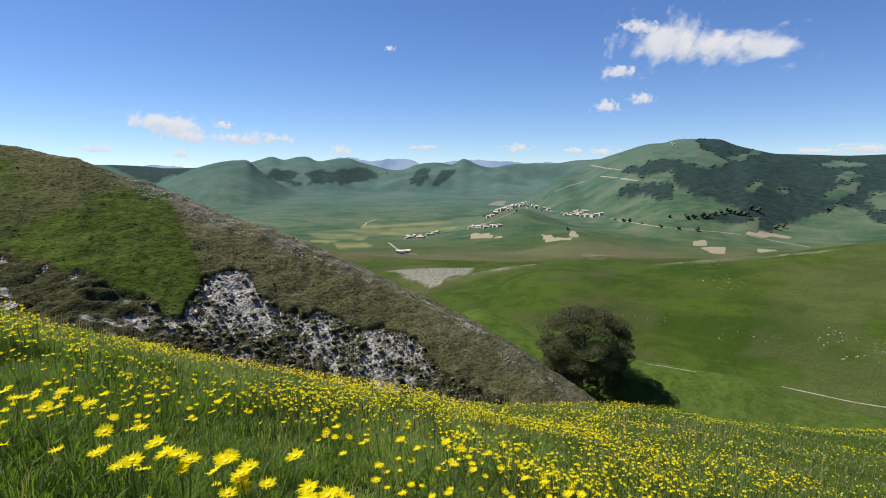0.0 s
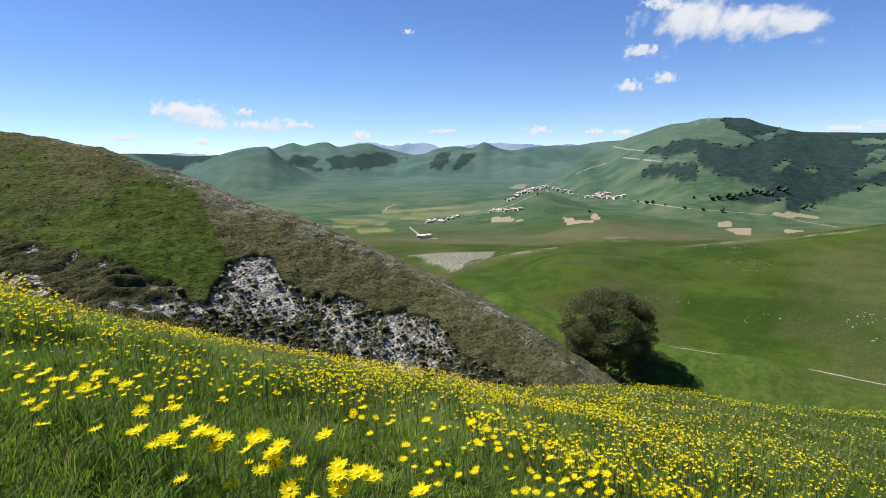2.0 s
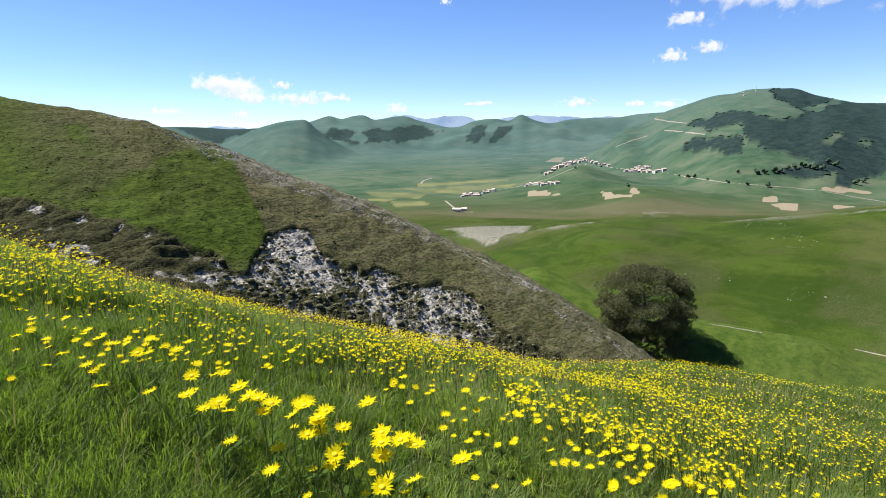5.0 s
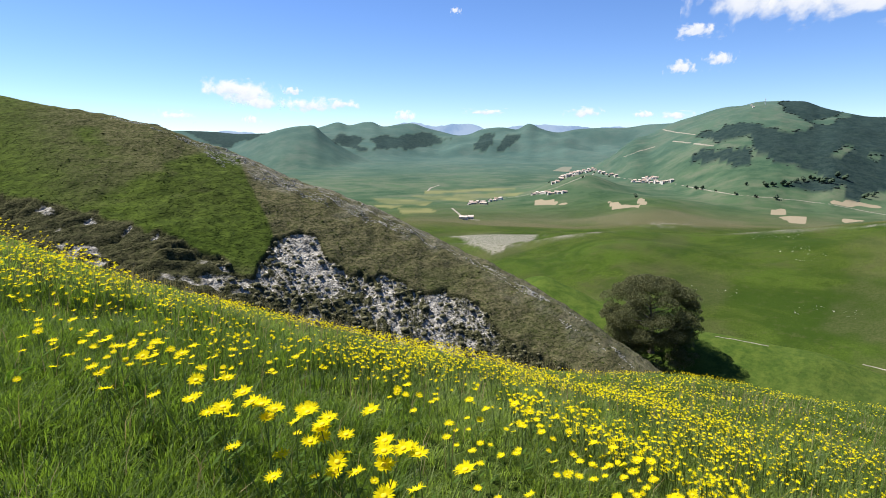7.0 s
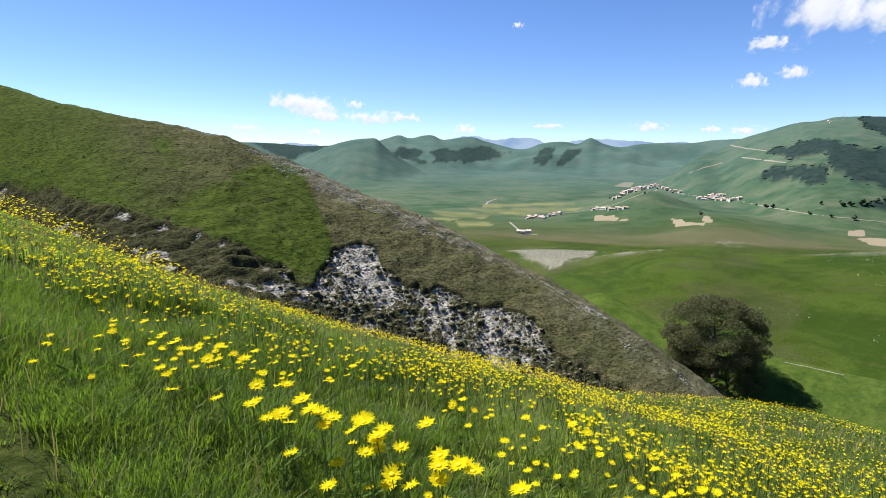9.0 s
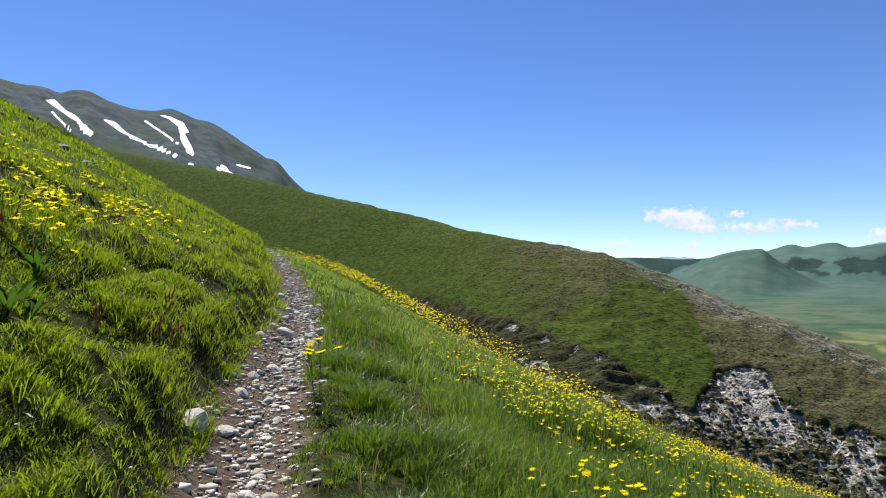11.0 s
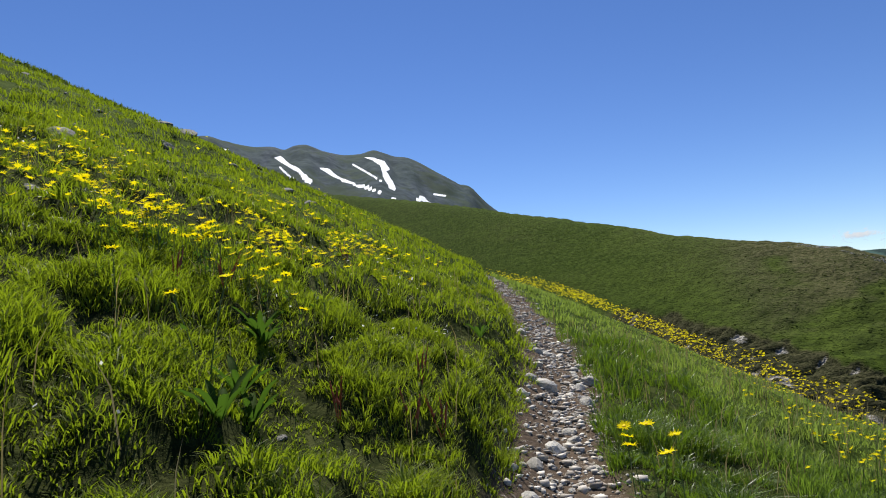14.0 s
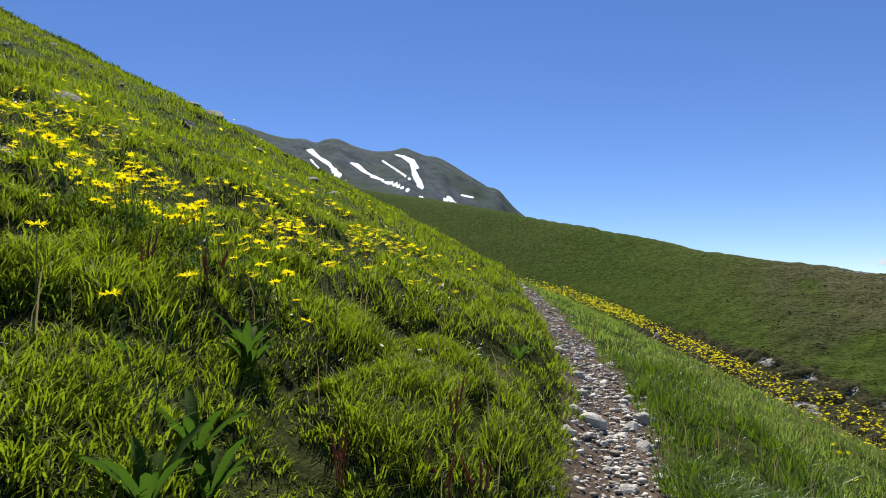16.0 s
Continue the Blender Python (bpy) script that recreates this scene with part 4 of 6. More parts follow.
def build_valley_tree():
    tree = empty("valley_tree")
    co, f = lumps(np.array([[0, 0, 5.0], [2.6, 1, 4.2], [-2.4, -1, 4.4], [0.5, 2.2, 6.6], [-0.8, -2.2, 3.6]]), np.array([3.4, 2.6, 2.7, 2.4, 2.6]), 3)
    part("crown", soup("crown", co, f, [valley_leaf_mat], True), tree)
    co, q = tube([(0, 0, -0.6), (0.1, 0, 1.5), (0, 0.1, 3.5)], [0.45, 0.35, 0.2], 6)
    part("trunk", soup("trunk", co, q, [bark_mat]), tree)
    return tagged(tree, "small dark green tree beside the valley road", "tree", "trees in the valley")


TREES = [(74.93, -3.1, 1.5), (75.5, -3.05, 1.3), (76.2, -2.95, 1.6), (76.6, -2.95, 1.3), (77.1, -2.7, 1.2), (77.6, -2.6, 1.4), (78.2, -2.5, 1.6), (78.7, -2.6, 1.3), (79.0, -2.7, 1.7), (79.5, -2.7, 1.4), (75.8, -4.1, 1.2), (72.8, -3.85, 0.9), (69.65, -3.45, 1.1), (70.13, -3.45, 1.2),
         (81.8, -3.75, 1.3), (82.3, -3.6, 1.2), (64.7, -4.3, 1.0), (85.4, -2.2, 1.2), (79.9, -2.2, 1.5), (80.4, -2.4, 1.5), (61.0, -2.15, 0.7), (61.4, -2.2, 0.7), (61.8, -2.3, 0.8), (62.3, -2.5, 0.7), (57.0, -3.1, 0.6), (60.0, -2.6, 0.7), (68.9, -3.3, 0.7), (71.2, -3.6, 0.7), (74.3, -4.0, 0.8), (73.5, -3.0, 0.9)]
seed_tree = build_valley_tree()
for i, (a, e, s) in enumerate(TREES):
    p = spot(a, e, 600, 2600)
    m = pose(p.x, p.y, p.z - 0.3, 0, 0, i * 67) @ Matrix.Scale(s, 4)
    if i == 0:
        seed_tree.matrix_basis = m
    else:
        c = copy_thing(seed_tree, pose(p.x, p.y, p.z - 0.3, 0, 0, i * 67))
        c.scale = (s, s, s)


def build_house(w, d, h, roof):
    """A small stone house with a pitched roof; front along x."""
    house = empty("village_house")
    bm = bmesh.new()
    bmesh.ops.create_cube(bm, size=1, matrix=Matrix.Translation((0, 0, h / 2 - 1)) @ Matrix.Diagonal((w, d, h + 2, 1)))
    top = [v for v in bm.verts if v.co.z > h / 2]
    g1, g2 = bm.verts.new((-w / 2, 0, h + roof)), bm.verts.new((w / 2, 0, h + roof))
    left, right = sorted([v for v in top if v.co.x < 0], key=lambda v: v.co.y), sorted([v for v in top if v.co.x > 0], key=lambda v: v.co.y)
    bm.faces.new((left[0], g1, left[1]))
    bm.faces.new((right[0], right[1], g2))
    part("wall", bm_mesh("wall", bm, plaster_mat), house)
    bm = bmesh.new()
    o, t = 0.5, 0.25
    for s in (-1, 1):
        a = [(-w / 2 - o, 0, h + roof + t), (w / 2 + o, 0, h + roof + t), (w / 2 + o, s * (d / 2 + o), h - roof * o * 2 / d + t), (-w / 2 - o, s * (d / 2 + o), h - roof * o * 2 / d + t)]
        hi = [bm.verts.new(p) for p in a]
        lo = [bm.verts.new((p[0], p[1], p[2] - t + 0.02)) for p in a]
        bm.faces.new(hi)
        bm.faces.new(lo[::-1])
        for i in range(4):
            bm.faces.new((hi[i], lo[i], lo[(i + 1) % 4], hi[(i + 1) % 4]))
    roof_part = part("roof", bm_mesh("roof", bm, roof_mat), house)
    bm = bmesh.new()
    bmesh.ops.create_cube(bm, size=1, matrix=Matrix.Translation((w * 0.25, d * 0.15, h + roof * 0.9)) @ Matrix.Diagonal((0.7, 0.7, 1.8, 1)))
    part("chimney", bm_mesh("chimney", bm, plaster_mat), roof_part)
    bm = bmesh.new()
    bmesh.ops.create_cube(bm, size=1, matrix=Matrix.Diagonal((1.1, 0.2, 1.5, 1)))
    me = bm_mesh("window", bm, dark_mat)
    for x in (-w * 0.28, w * 0.05, w * 0.32):
        for z in np.arange(1.6, h - 0.6, 2.8):
            part("window", me, house, m=pose(x, -d / 2 - 0.03, float(z)))
    return tagged(house, "small stone village house with a tiled roof", "house", "houses of the village")


kinds = [build_house(7.5, 6, 4.8, 1.7), build_house(9, 7, 7.2, 1.9), build_house(6, 5, 3.0, 1.4), build_house(14, 7, 3.4, 1.6)]
# rows of houses: bearing and height angle of the two ends, how many, which kinds
ROWS = [((58.0, -2.80), (59.4, -2.28), 8, (0, 1, 2)), ((59.2, -2.30), (61.0, -1.90), 11, (1, 0, 1)), ((61.0, -1.95), (63.0, -2.48), 9, (0, 2, 1)), ((55.6, -4.15), (58.8, -3.95), 9, (3, 0, 2)), ((64.3, -2.88), (67.7, -2.95), 13, (0, 1, 3)),
        ((65.2, -2.7), (66.5, -2.68), 6, (1, 0)), ((49.6, -5.12), (51.3, -5.02), 7, (2, 0, 3)), ((51.6, -4.8), (52.8, -4.6), 4, (0, 2)), ((49.1, -6.5), (49.9, -6.55), 3, (3, 0)), ((57.3, -3.2), (58.2, -2.9), 4, (0, 2)), ((73.2, 3.42), (73.7, 3.42), 2, (2, 2))]
rh = random.Random(3)
used = set()
for a, b, n, ks in ROWS:
    n = int(n * 1.35)
    for i in range(n):
        t = (i + rh.random()) / n
        p = spot(a[0] + (b[0] - a[0]) * t, a[1] + (b[1] - a[1]) * t - 0.09 + 0.18 * rh.random(), 600, 3200)
        k = ks[i % len(ks)]
        m = pose(p.x, p.y, p.z - 0.2, 0, 0, math.degrees(-math.atan2(p.x, p.y)) + rh.uniform(-50, 50))
        if k not in used:
            used.add(k)
            kinds[k].matrix_basis = m
        else:
            copy_thing(kinds[k], m)


def build_track(name, line, width, label, lo=500, hi=3200):
    """A pale road draped over the land."""
    pts = []
    for (a0, e0), (a1, e1) in zip(line, line[1:]):
        for t in np.linspace(0, 1, 14)[:-1]:
            pts.append(spot(a0 + (a1 - a0) * t, e0 + (e1 - e0) * t, lo, hi))
    pts.append(spot(*line[-1], lo, hi))
    p = np.array([v[:] for v in pts])
    for _ in range(2):
        p[1:-1] = (p[:-2] + 2 * p[1:-1] + p[2:]) / 4
    d = unit(np.gradient(p, axis=0) * np.array([1, 1, 0]))
    s = np.stack([d[:, 1], -d[:, 0], 0 * d[:, 0]], 1) * width / 2
    rows = []
    for k in (-1, -0.4, 0.4, 1):
        q = p + s * k
        q[:, 2] = ground_z(q[:, 0], q[:, 1]) + (0.12 if abs(k) < 0.9 else -0.3) * width / 3
        rows.append(q)
    co = np.stack(rows, 1).reshape(-1, 3)
    f = [(i * 4 + j, i * 4 + j + 1, i * 4 + 5 + j, i * 4 + 4 + j) for i in range(len(p) - 1) for j in range(3)]
    tagged(new(name, soup(name, co, f, [track_mat], True)), label, "road", kind="structure")


build_track("road", [(67.66, -2.98), (69.89, -3.4), (72.78, -3.84), (78.67, -4.2), (84.28, -5.1)], 5.5, "pale road across the valley below the hamlet")
build_track("road", [(51.8, -4.75), (55.5, -4.1), (57.6, -3.55), (59.2, -2.85), (61.3, -2.0), (63.1, -2.52), (65.4, -2.85)], 5.5, "pale road that climbs to the village")
build_track("road", [(66.6, 1.65), (67.8, 1.4), (69.3, 1.2)], 8, "pale mountain road cut into the slope")
build_track("road", [(67.5, 0.66), (69.3, 0.45), (70.8, 0.25)], 9, "pale mountain road cut into the slope")
build_track("road", [(63.5, -0.7), (64.8, -0.2), (66.1, 0.18)], 7, "pale mountain road cut into the slope")
build_track("road", [(48.1, -5.5), (48.7, -6.0), (49.3, -6.5), (50.7, -6.6)], 7, "pale farm track on the plain")
build_track("road", [(45.76, -3.9), (46.03, -3.6), (46.8, -3.35)], 9, "pale farm track on the plain")
build_track("footpath", [(72.4, -15.95), (73.94, -16.03), (75.13, -16.1), (76.6, -16.2)], 0.65, "pale footpath across the meadow", 60, 500)
build_track("footpath", [(83.2, -16.5), (85.14, -16.64), (86.71, -16.75), (88.22, -16.81), (89.97, -16.79), (94, -16.6)], 0.75, "pale footpath across the meadow", 60, 500)
build_track("footpath", [(62.2, -15.9), (63.5, -16.55), (64.8, -17.4)], 0.9, "pale worn footpath along the tip of the spur", 95, 135)


def build_mast():
    p = spot(74.4, 3.55, 2000, 2900)
    mast = empty("mast", p)
    co, q = tube([(0, 0, -2), (0, 0, 12), (0, 0, 26)], [1.1, 0.8, 0.4], 6)
    part("pole", soup("pole", co, q, [steel_mat]), mast)
    for z in (14, 20):
        bm = bmesh.new()
        bmesh.ops.create_cone(bm, cap_ends=True, segments=12, radius1=1.8, radius2=1.6, depth=0.8, matrix=Matrix.Translation((-1.2, 0, z)) @ Euler((0, radians(90), 0)).to_matrix().to_4x4())
        part("dish", bm_mesh("dish", bm, steel_mat), mast)
    tagged(mast, "white radio mast on the grassy mountain top", "mast")


build_mast()

# ---------------------------------------------------------------- scrub hummocks on the eroded face


def build_scrub():
    r = np.random.default_rng(31)
    n = 14000
    az, dist = r.uniform(27, 62, n), r.uniform(84, 128, n)
    x, y = dist * np.sin(np.radians(az)), dist * np.cos(np.radians(az))
    z, f = land(x, y, True)
    keep = (f["bare"] > 0.5) & (f["spur"] > f["near"] + 0.3) & (r.random(n) > 1.1 * chute(az, dist)) & ((az > 31) | (r.random(n) < 0.35))
    x, y, z, az = x[keep], y[keep], z[keep], az[keep]
    s = (0.14 + 0.56 * r.random(len(x)) ** 1.5) * np.where(az > 50, 0.75, 1.0)
    at, size = np.empty((0, 3)), np.empty(0)
    for i in range(len(x)):
        if np.all((at[:, 0] - x[i]) ** 2 + (at[:, 1] - y[i]) ** 2 > (1.0 * (size + s[i])) ** 2):
            at, size = np.vstack([at, [x[i], y[i], z[i] + EYE - 0.02]]), np.append(size, s[i])
    co, fc = lumps(at, size, 33, 0.58, 2, 0.10)
    tagged(new("scrub", soup("scrub", co, fc, [scrub_mat], True)), "dark rounded grassy hummocks between pale eroded rills", "scrub", kind="stuff")
    # tussocks that stand out dark on the turf of the spur
    n = 42000
    az, dist = r.uniform(-12, 64, n), r.uniform(80, 250, n)
    x, y = dist * np.sin(np.radians(az)), dist * np.cos(np.radians(az))
    z, f = land(x, y, True)
    k = np.nonzero((f["spur"] > f["near"] + 0.5) & (f["spur"] > f["plain"]) & (f["bare"] < 0.3) & (f["ds"] < -1) & (grain(x, y, 9, 65) + 0.6 * grain(x, y, 2.5, 66) > -0.25))[0][:6000]
    size = (0.07 + 0.17 * r.random(len(k)) ** 2.5) 
    co, fc = lumps(np.stack([x[k], y[k], z[k] + EYE - 0.03], 1), size, 35, 0.42)
    tagged(new("tussocks", soup("tussocks", co, fc, [tussock_mat], True)), "small dark grass tussocks dotted over the spur", "grass", kind="stuff")
    # broken stones along the crest, in rows across the slope
    n = 90000
    az, dist = r.uniform(18, 66, n), r.uniform(100, 152, n)
    x, y = dist * np.sin(np.radians(az)), dist * np.cos(np.radians(az))
    z, f = land(x, y, True)
    wide = np.interp(az, [18, 25, 28, 36, 44, 50, 60, 66], [3.5, 4.0, 7.5, 7.0, 4.5, 3.0, 4.0, 3.0])
    row = np.abs(grain(az * 0.8 + 0.3 * dist, dist * 1.0 + 0.8 * az, 1.4, 64))
    k = np.nonzero((np.abs(f["ds"] + 1.0 + wide * 0.62) < wide * (0.62 + 0.25 * grain(x, y, 5, 61))) & (f["spur"] > f["near"] + 1) & (row + 0.35 * grain(x, y, 3.5, 63) < 0.22))[0][:4200]
    size = 0.05 + 0.14 * r.random(len(k)) ** 2
    co, fc = lumps(np.stack([x[k], y[k], z[k] + EYE], 1), size, 37, 0.55)
    tagged(new("crest_stones", soup("crest_stones", co, fc, [crest_mat])), "scattered grey stones along the crest of the spur", "stones", kind="stuff")


build_scrub()


def build_meadow_stones():
    r = np.random.default_rng(71)
    n = 9000
    az, dist = r.uniform(70, 92, n), r.uniform(170, 330, n)
    x, y = dist * np.sin(np.radians(az)), dist * np.cos(np.radians(az))
    z = land(x, y)
    k = np.nonzero(grain(x, y, 26, 73) + 0.5 * grain(x, y, 7, 74) > 0.75)[0][:260]
    size = 0.08 + 0.26 * r.random(len(k)) ** 3
    co, f = lumps(np.stack([x[k], y[k], z[k] + EYE], 1), size, 75, 0.6)
    tagged(new("meadow_stones", soup("meadow_stones", co, f, [crest_mat])), "small pale stones scattered over the green hill", "stones", kind="stuff")


build_meadow_stones()

# ---------------------------------------------------------------- clouds and the last blue range


def make_cloud_material():
    n = Nodes("cloud", 1.0)
    gen = n.coord.outputs["Generated"]
    mp = n.t.nodes.new("ShaderNodeVectorMath")
    mp.operation = "MULTIPLY_ADD"
    n.t.links.new(gen, mp.inputs[0])
    sc = n.t.nodes.new("ShaderNodeCombineXYZ")
    n.t.links.new(n.math("MULTIPLY", n.rand(), 40.0), sc.inputs[0])
    n.t.links.new(n.math("MULTIPLY", n.rand(), 17.0), sc.inputs[2])
    mp.inputs[1].default_value = (1.9, 1.9, 1.15)
    n.t.links.new(sc.outputs[0], mp.inputs[2])
    f = n.noise(2.4, 6, 0.52, mp.outputs[0], 0.15)
    edge, low, _ = n.attr("body")
    a = n.span(n.math("ADD", n.math("MULTIPLY", edge, 1.45), n.math("MULTIPLY", n.math("SUBTRACT", f, 0.5), 3.0)), 0.22, 1.15)
    # sunlit tops and greyer undersides are put into the glow colour
    em = n.t.nodes.new("ShaderNodeEmission")
    n.put(em.inputs[0], n.mix(n.span(n.math("ADD", low, n.math("MULTIPLY", n.math("SUBTRACT", f, 0.5), 0.9)), 0.1, 0.75), (0.70, 0.76, 0.88), (0.98, 0.98, 1.0)))
    em.inputs[1].default_value = 0.46
    tr = n.t.nodes.new("ShaderNodeBsdfTransparent")
    mx = n.t.nodes.new("ShaderNodeMixShader")
    n.put(mx.inputs[0], n.math("MULTIPLY", a, 0.88))
    n.t.links.new(tr.outputs[0], mx.inputs[1])
    n.t.links.new(em.outputs[0], mx.inputs[2])
    n.t.links.new(mx.outputs[0], n.t.nodes["Material Output"].inputs[0])
    return n.mat


cloud_mat = make_cloud_material()
CLOUDS = [(72.4, 11.9, 3.4, 2.0), (78.9, 10.85, 4.4, 1.45), (75.6, 11.2, 2.8, 1.5), (70.6, 13.2, 1.5, 0.6), (28.4, 5.0, 2.0, 0.8), (31.0, 4.0, 1.8, 0.75), (29.8, 4.7, 2.2, 0.95), (35.2, 3.8, 1.9, 0.6), (37.8, 3.95, 1.5, 0.5), (33.7, 5.0, 0.7, 0.4), (24.0, 2.75, 1.2, 0.42), (60.0, 3.2, 1.4, 0.5), (67.9, 6.75, 1.1, 0.65), (70.8, 7.25, 1.0, 0.65),
          (69.0, 9.7, 1.5, 0.6), (84.1, 2.55, 1.3, 0.35), (87.2, 2.6, 2.0, 0.55), (48.3, 12.0, 0.45, 0.3), (43.6, 2.95, 0.9, 0.5), (65.0, 2.95, 0.8, 0.33), (67.8, 2.8, 1.6, 0.4), (30.1, 2.45, 0.7, 0.4), (51, 3.3, 1.6, 0.25)]


def build_cloud(az, el, w, h):
    """A soft cloud far off, a bowed sheet of puffs."""
    g = np.linspace(-1, 1, 25)
    u, v = np.meshgrid(g, g, indexing="xy")
    aa, ee = np.radians(az + u.ravel() * w * 1.45), np.radians(el + v.ravel() * h * 1.45)
    R = 4780.0
    co = np.stack([R * np.sin(aa) * np.cos(ee), R * np.cos(aa) * np.cos(ee), R * np.sin(ee) + EYE], 1)
    c = co.mean(0)
    bulge = 40 * (1 - u.ravel() ** 2) * (1 - v.ravel() ** 2)
    co = co - unit(co) * bulge[:, None] - c
    f = [(j * 25 + i, j * 25 + i + 1, j * 25 + 26 + i, j * 25 + 25 + i) for j in range(24) for i in range(24)]
    me = soup("cloud", co, f, [cloud_mat], True)
    at = me.attributes.new("body", "FLOAT_COLOR", "POINT")
    body = np.ones((len(co), 4))
    uu, vv = u.ravel(), v.ravel()
    flat = np.where(vv < 0, vv * 1.35, vv)
    body[:, 0] = np.clip(1.0 - np.hypot(uu, flat) * 1.02, 0, 1)
    body[:, 1] = np.clip(0.5 + 0.5 * vv, 0, 1)
    at.data.foreach_set("color", body.ravel())
    ob = new("cloud", me)
    ob.location = c
    ob.visible_shadow = False
    return tagged(ob, "small white fair-weather cloud with soft ragged edges", "cloud", "clouds", "structure")


for c in CLOUDS:
    build_cloud(*c)


def build_backdrop():
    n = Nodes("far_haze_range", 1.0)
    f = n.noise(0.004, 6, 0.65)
    # haze and daylight on the range are put into its blue glow
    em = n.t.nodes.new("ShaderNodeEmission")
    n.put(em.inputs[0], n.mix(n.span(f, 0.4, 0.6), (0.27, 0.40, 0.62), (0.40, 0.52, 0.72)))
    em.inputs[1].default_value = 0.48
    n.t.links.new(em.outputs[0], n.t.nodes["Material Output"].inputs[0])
    az = np.linspace(20, 66, 260)
    top = 1.75 + 0.42 * fbm(az, az * 0, 4.0, 6, 91) + 0.35 * np.exp(-((az - 49) / 3.0) ** 2)
    R = 4700.0
    s, c = np.sin(np.radians(az)), np.cos(np.radians(az))
    lo = np.stack([R * s, R * c, 0 * s - 60], 1)
    hi = np.stack([(R + 30) * s, (R + 30) * c, R * np.tan(np.radians(top)) + EYE], 1)
    co = np.vstack([lo, hi])
    k = len(az)
    f = [(i, i + 1, k + i + 1, k + i) for i in range(k - 1)]
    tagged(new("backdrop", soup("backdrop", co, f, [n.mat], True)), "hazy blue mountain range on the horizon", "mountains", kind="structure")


build_backdrop()

# ---------------------------------------------------------------- grass of the near slope


def grow(x, y, height, width, blades, spread, splay, seed, wind=(0.10, -0.16)):
    """Tufts of bent, tapering blades at those places."""
    r = np.random.default_rng(seed)
    n = len(x) * blades
    bx, by = np.repeat(x, blades), np.repeat(y, blades)
    a = r.uniform(0, 2 * math.pi, n)
    off = spread * np.sqrt(r.random(n))
    bx, by = bx + off * np.cos(a), by + off * np.sin(a)
    bz = ground_z(bx, by) - 0.015
    h = np.repeat(height, blades) * r.uniform(0.55, 1.15, n)
    w = width * r.uniform(0.7, 1.3, n)
    out = splay * (0.35 + 0.9 * r.random(n))
    lx, ly = np.cos(a) * out + wind[0] * r.random(n), np.sin(a) * out + wind[1] * r.random(n)
    base = np.stack([bx, by, bz], 1)
    lean = np.stack([lx, ly, 0 * lx], 1)
    mid = base + lean * (h * 0.32)[:, None] + np.array([0, 0, 1.0]) * (h * 0.62)[:, None]
    tip = base + lean * h[:, None] + np.array([0, 0, 1.0]) * (h * (1.0 - 0.22 * out))[:, None]
    t = r.uniform(0, math.pi, n)
    side = np.stack([np.cos(t), np.sin(t), 0 * t], 1) * (w / 2)[:, None]
    co = np.stack([base - side, base + side, mid + side * 0.8, mid - side * 0.8, tip], 1).reshape(-1, 3)
    k = np.arange(n)[:, None] * 5
    tri = np.concatenate([k + [0, 1, 2], k + [0, 2, 3], k + [3, 2, 4]], 1).reshape(-1, 3)
    return co, tri


def scatter(n, lo, hi, a0, a1, seed, centre=(0.0, 0.5)):
    r = np.random.default_rng(seed)
    a, d = np.radians(r.uniform(a0, a1, n)), np.sqrt(r.uniform(lo * lo, hi * hi, n))
    return centre[0] + d * np.sin(a), centre[1] + d * np.cos(a), r


def off_path(x, y, gap=0.34):
    u = x - path_x(y)
    edge = gap + 0.10 * grain(x, y, 0.45, 3)
    return (u > edge) | (u < -edge + 0.09)


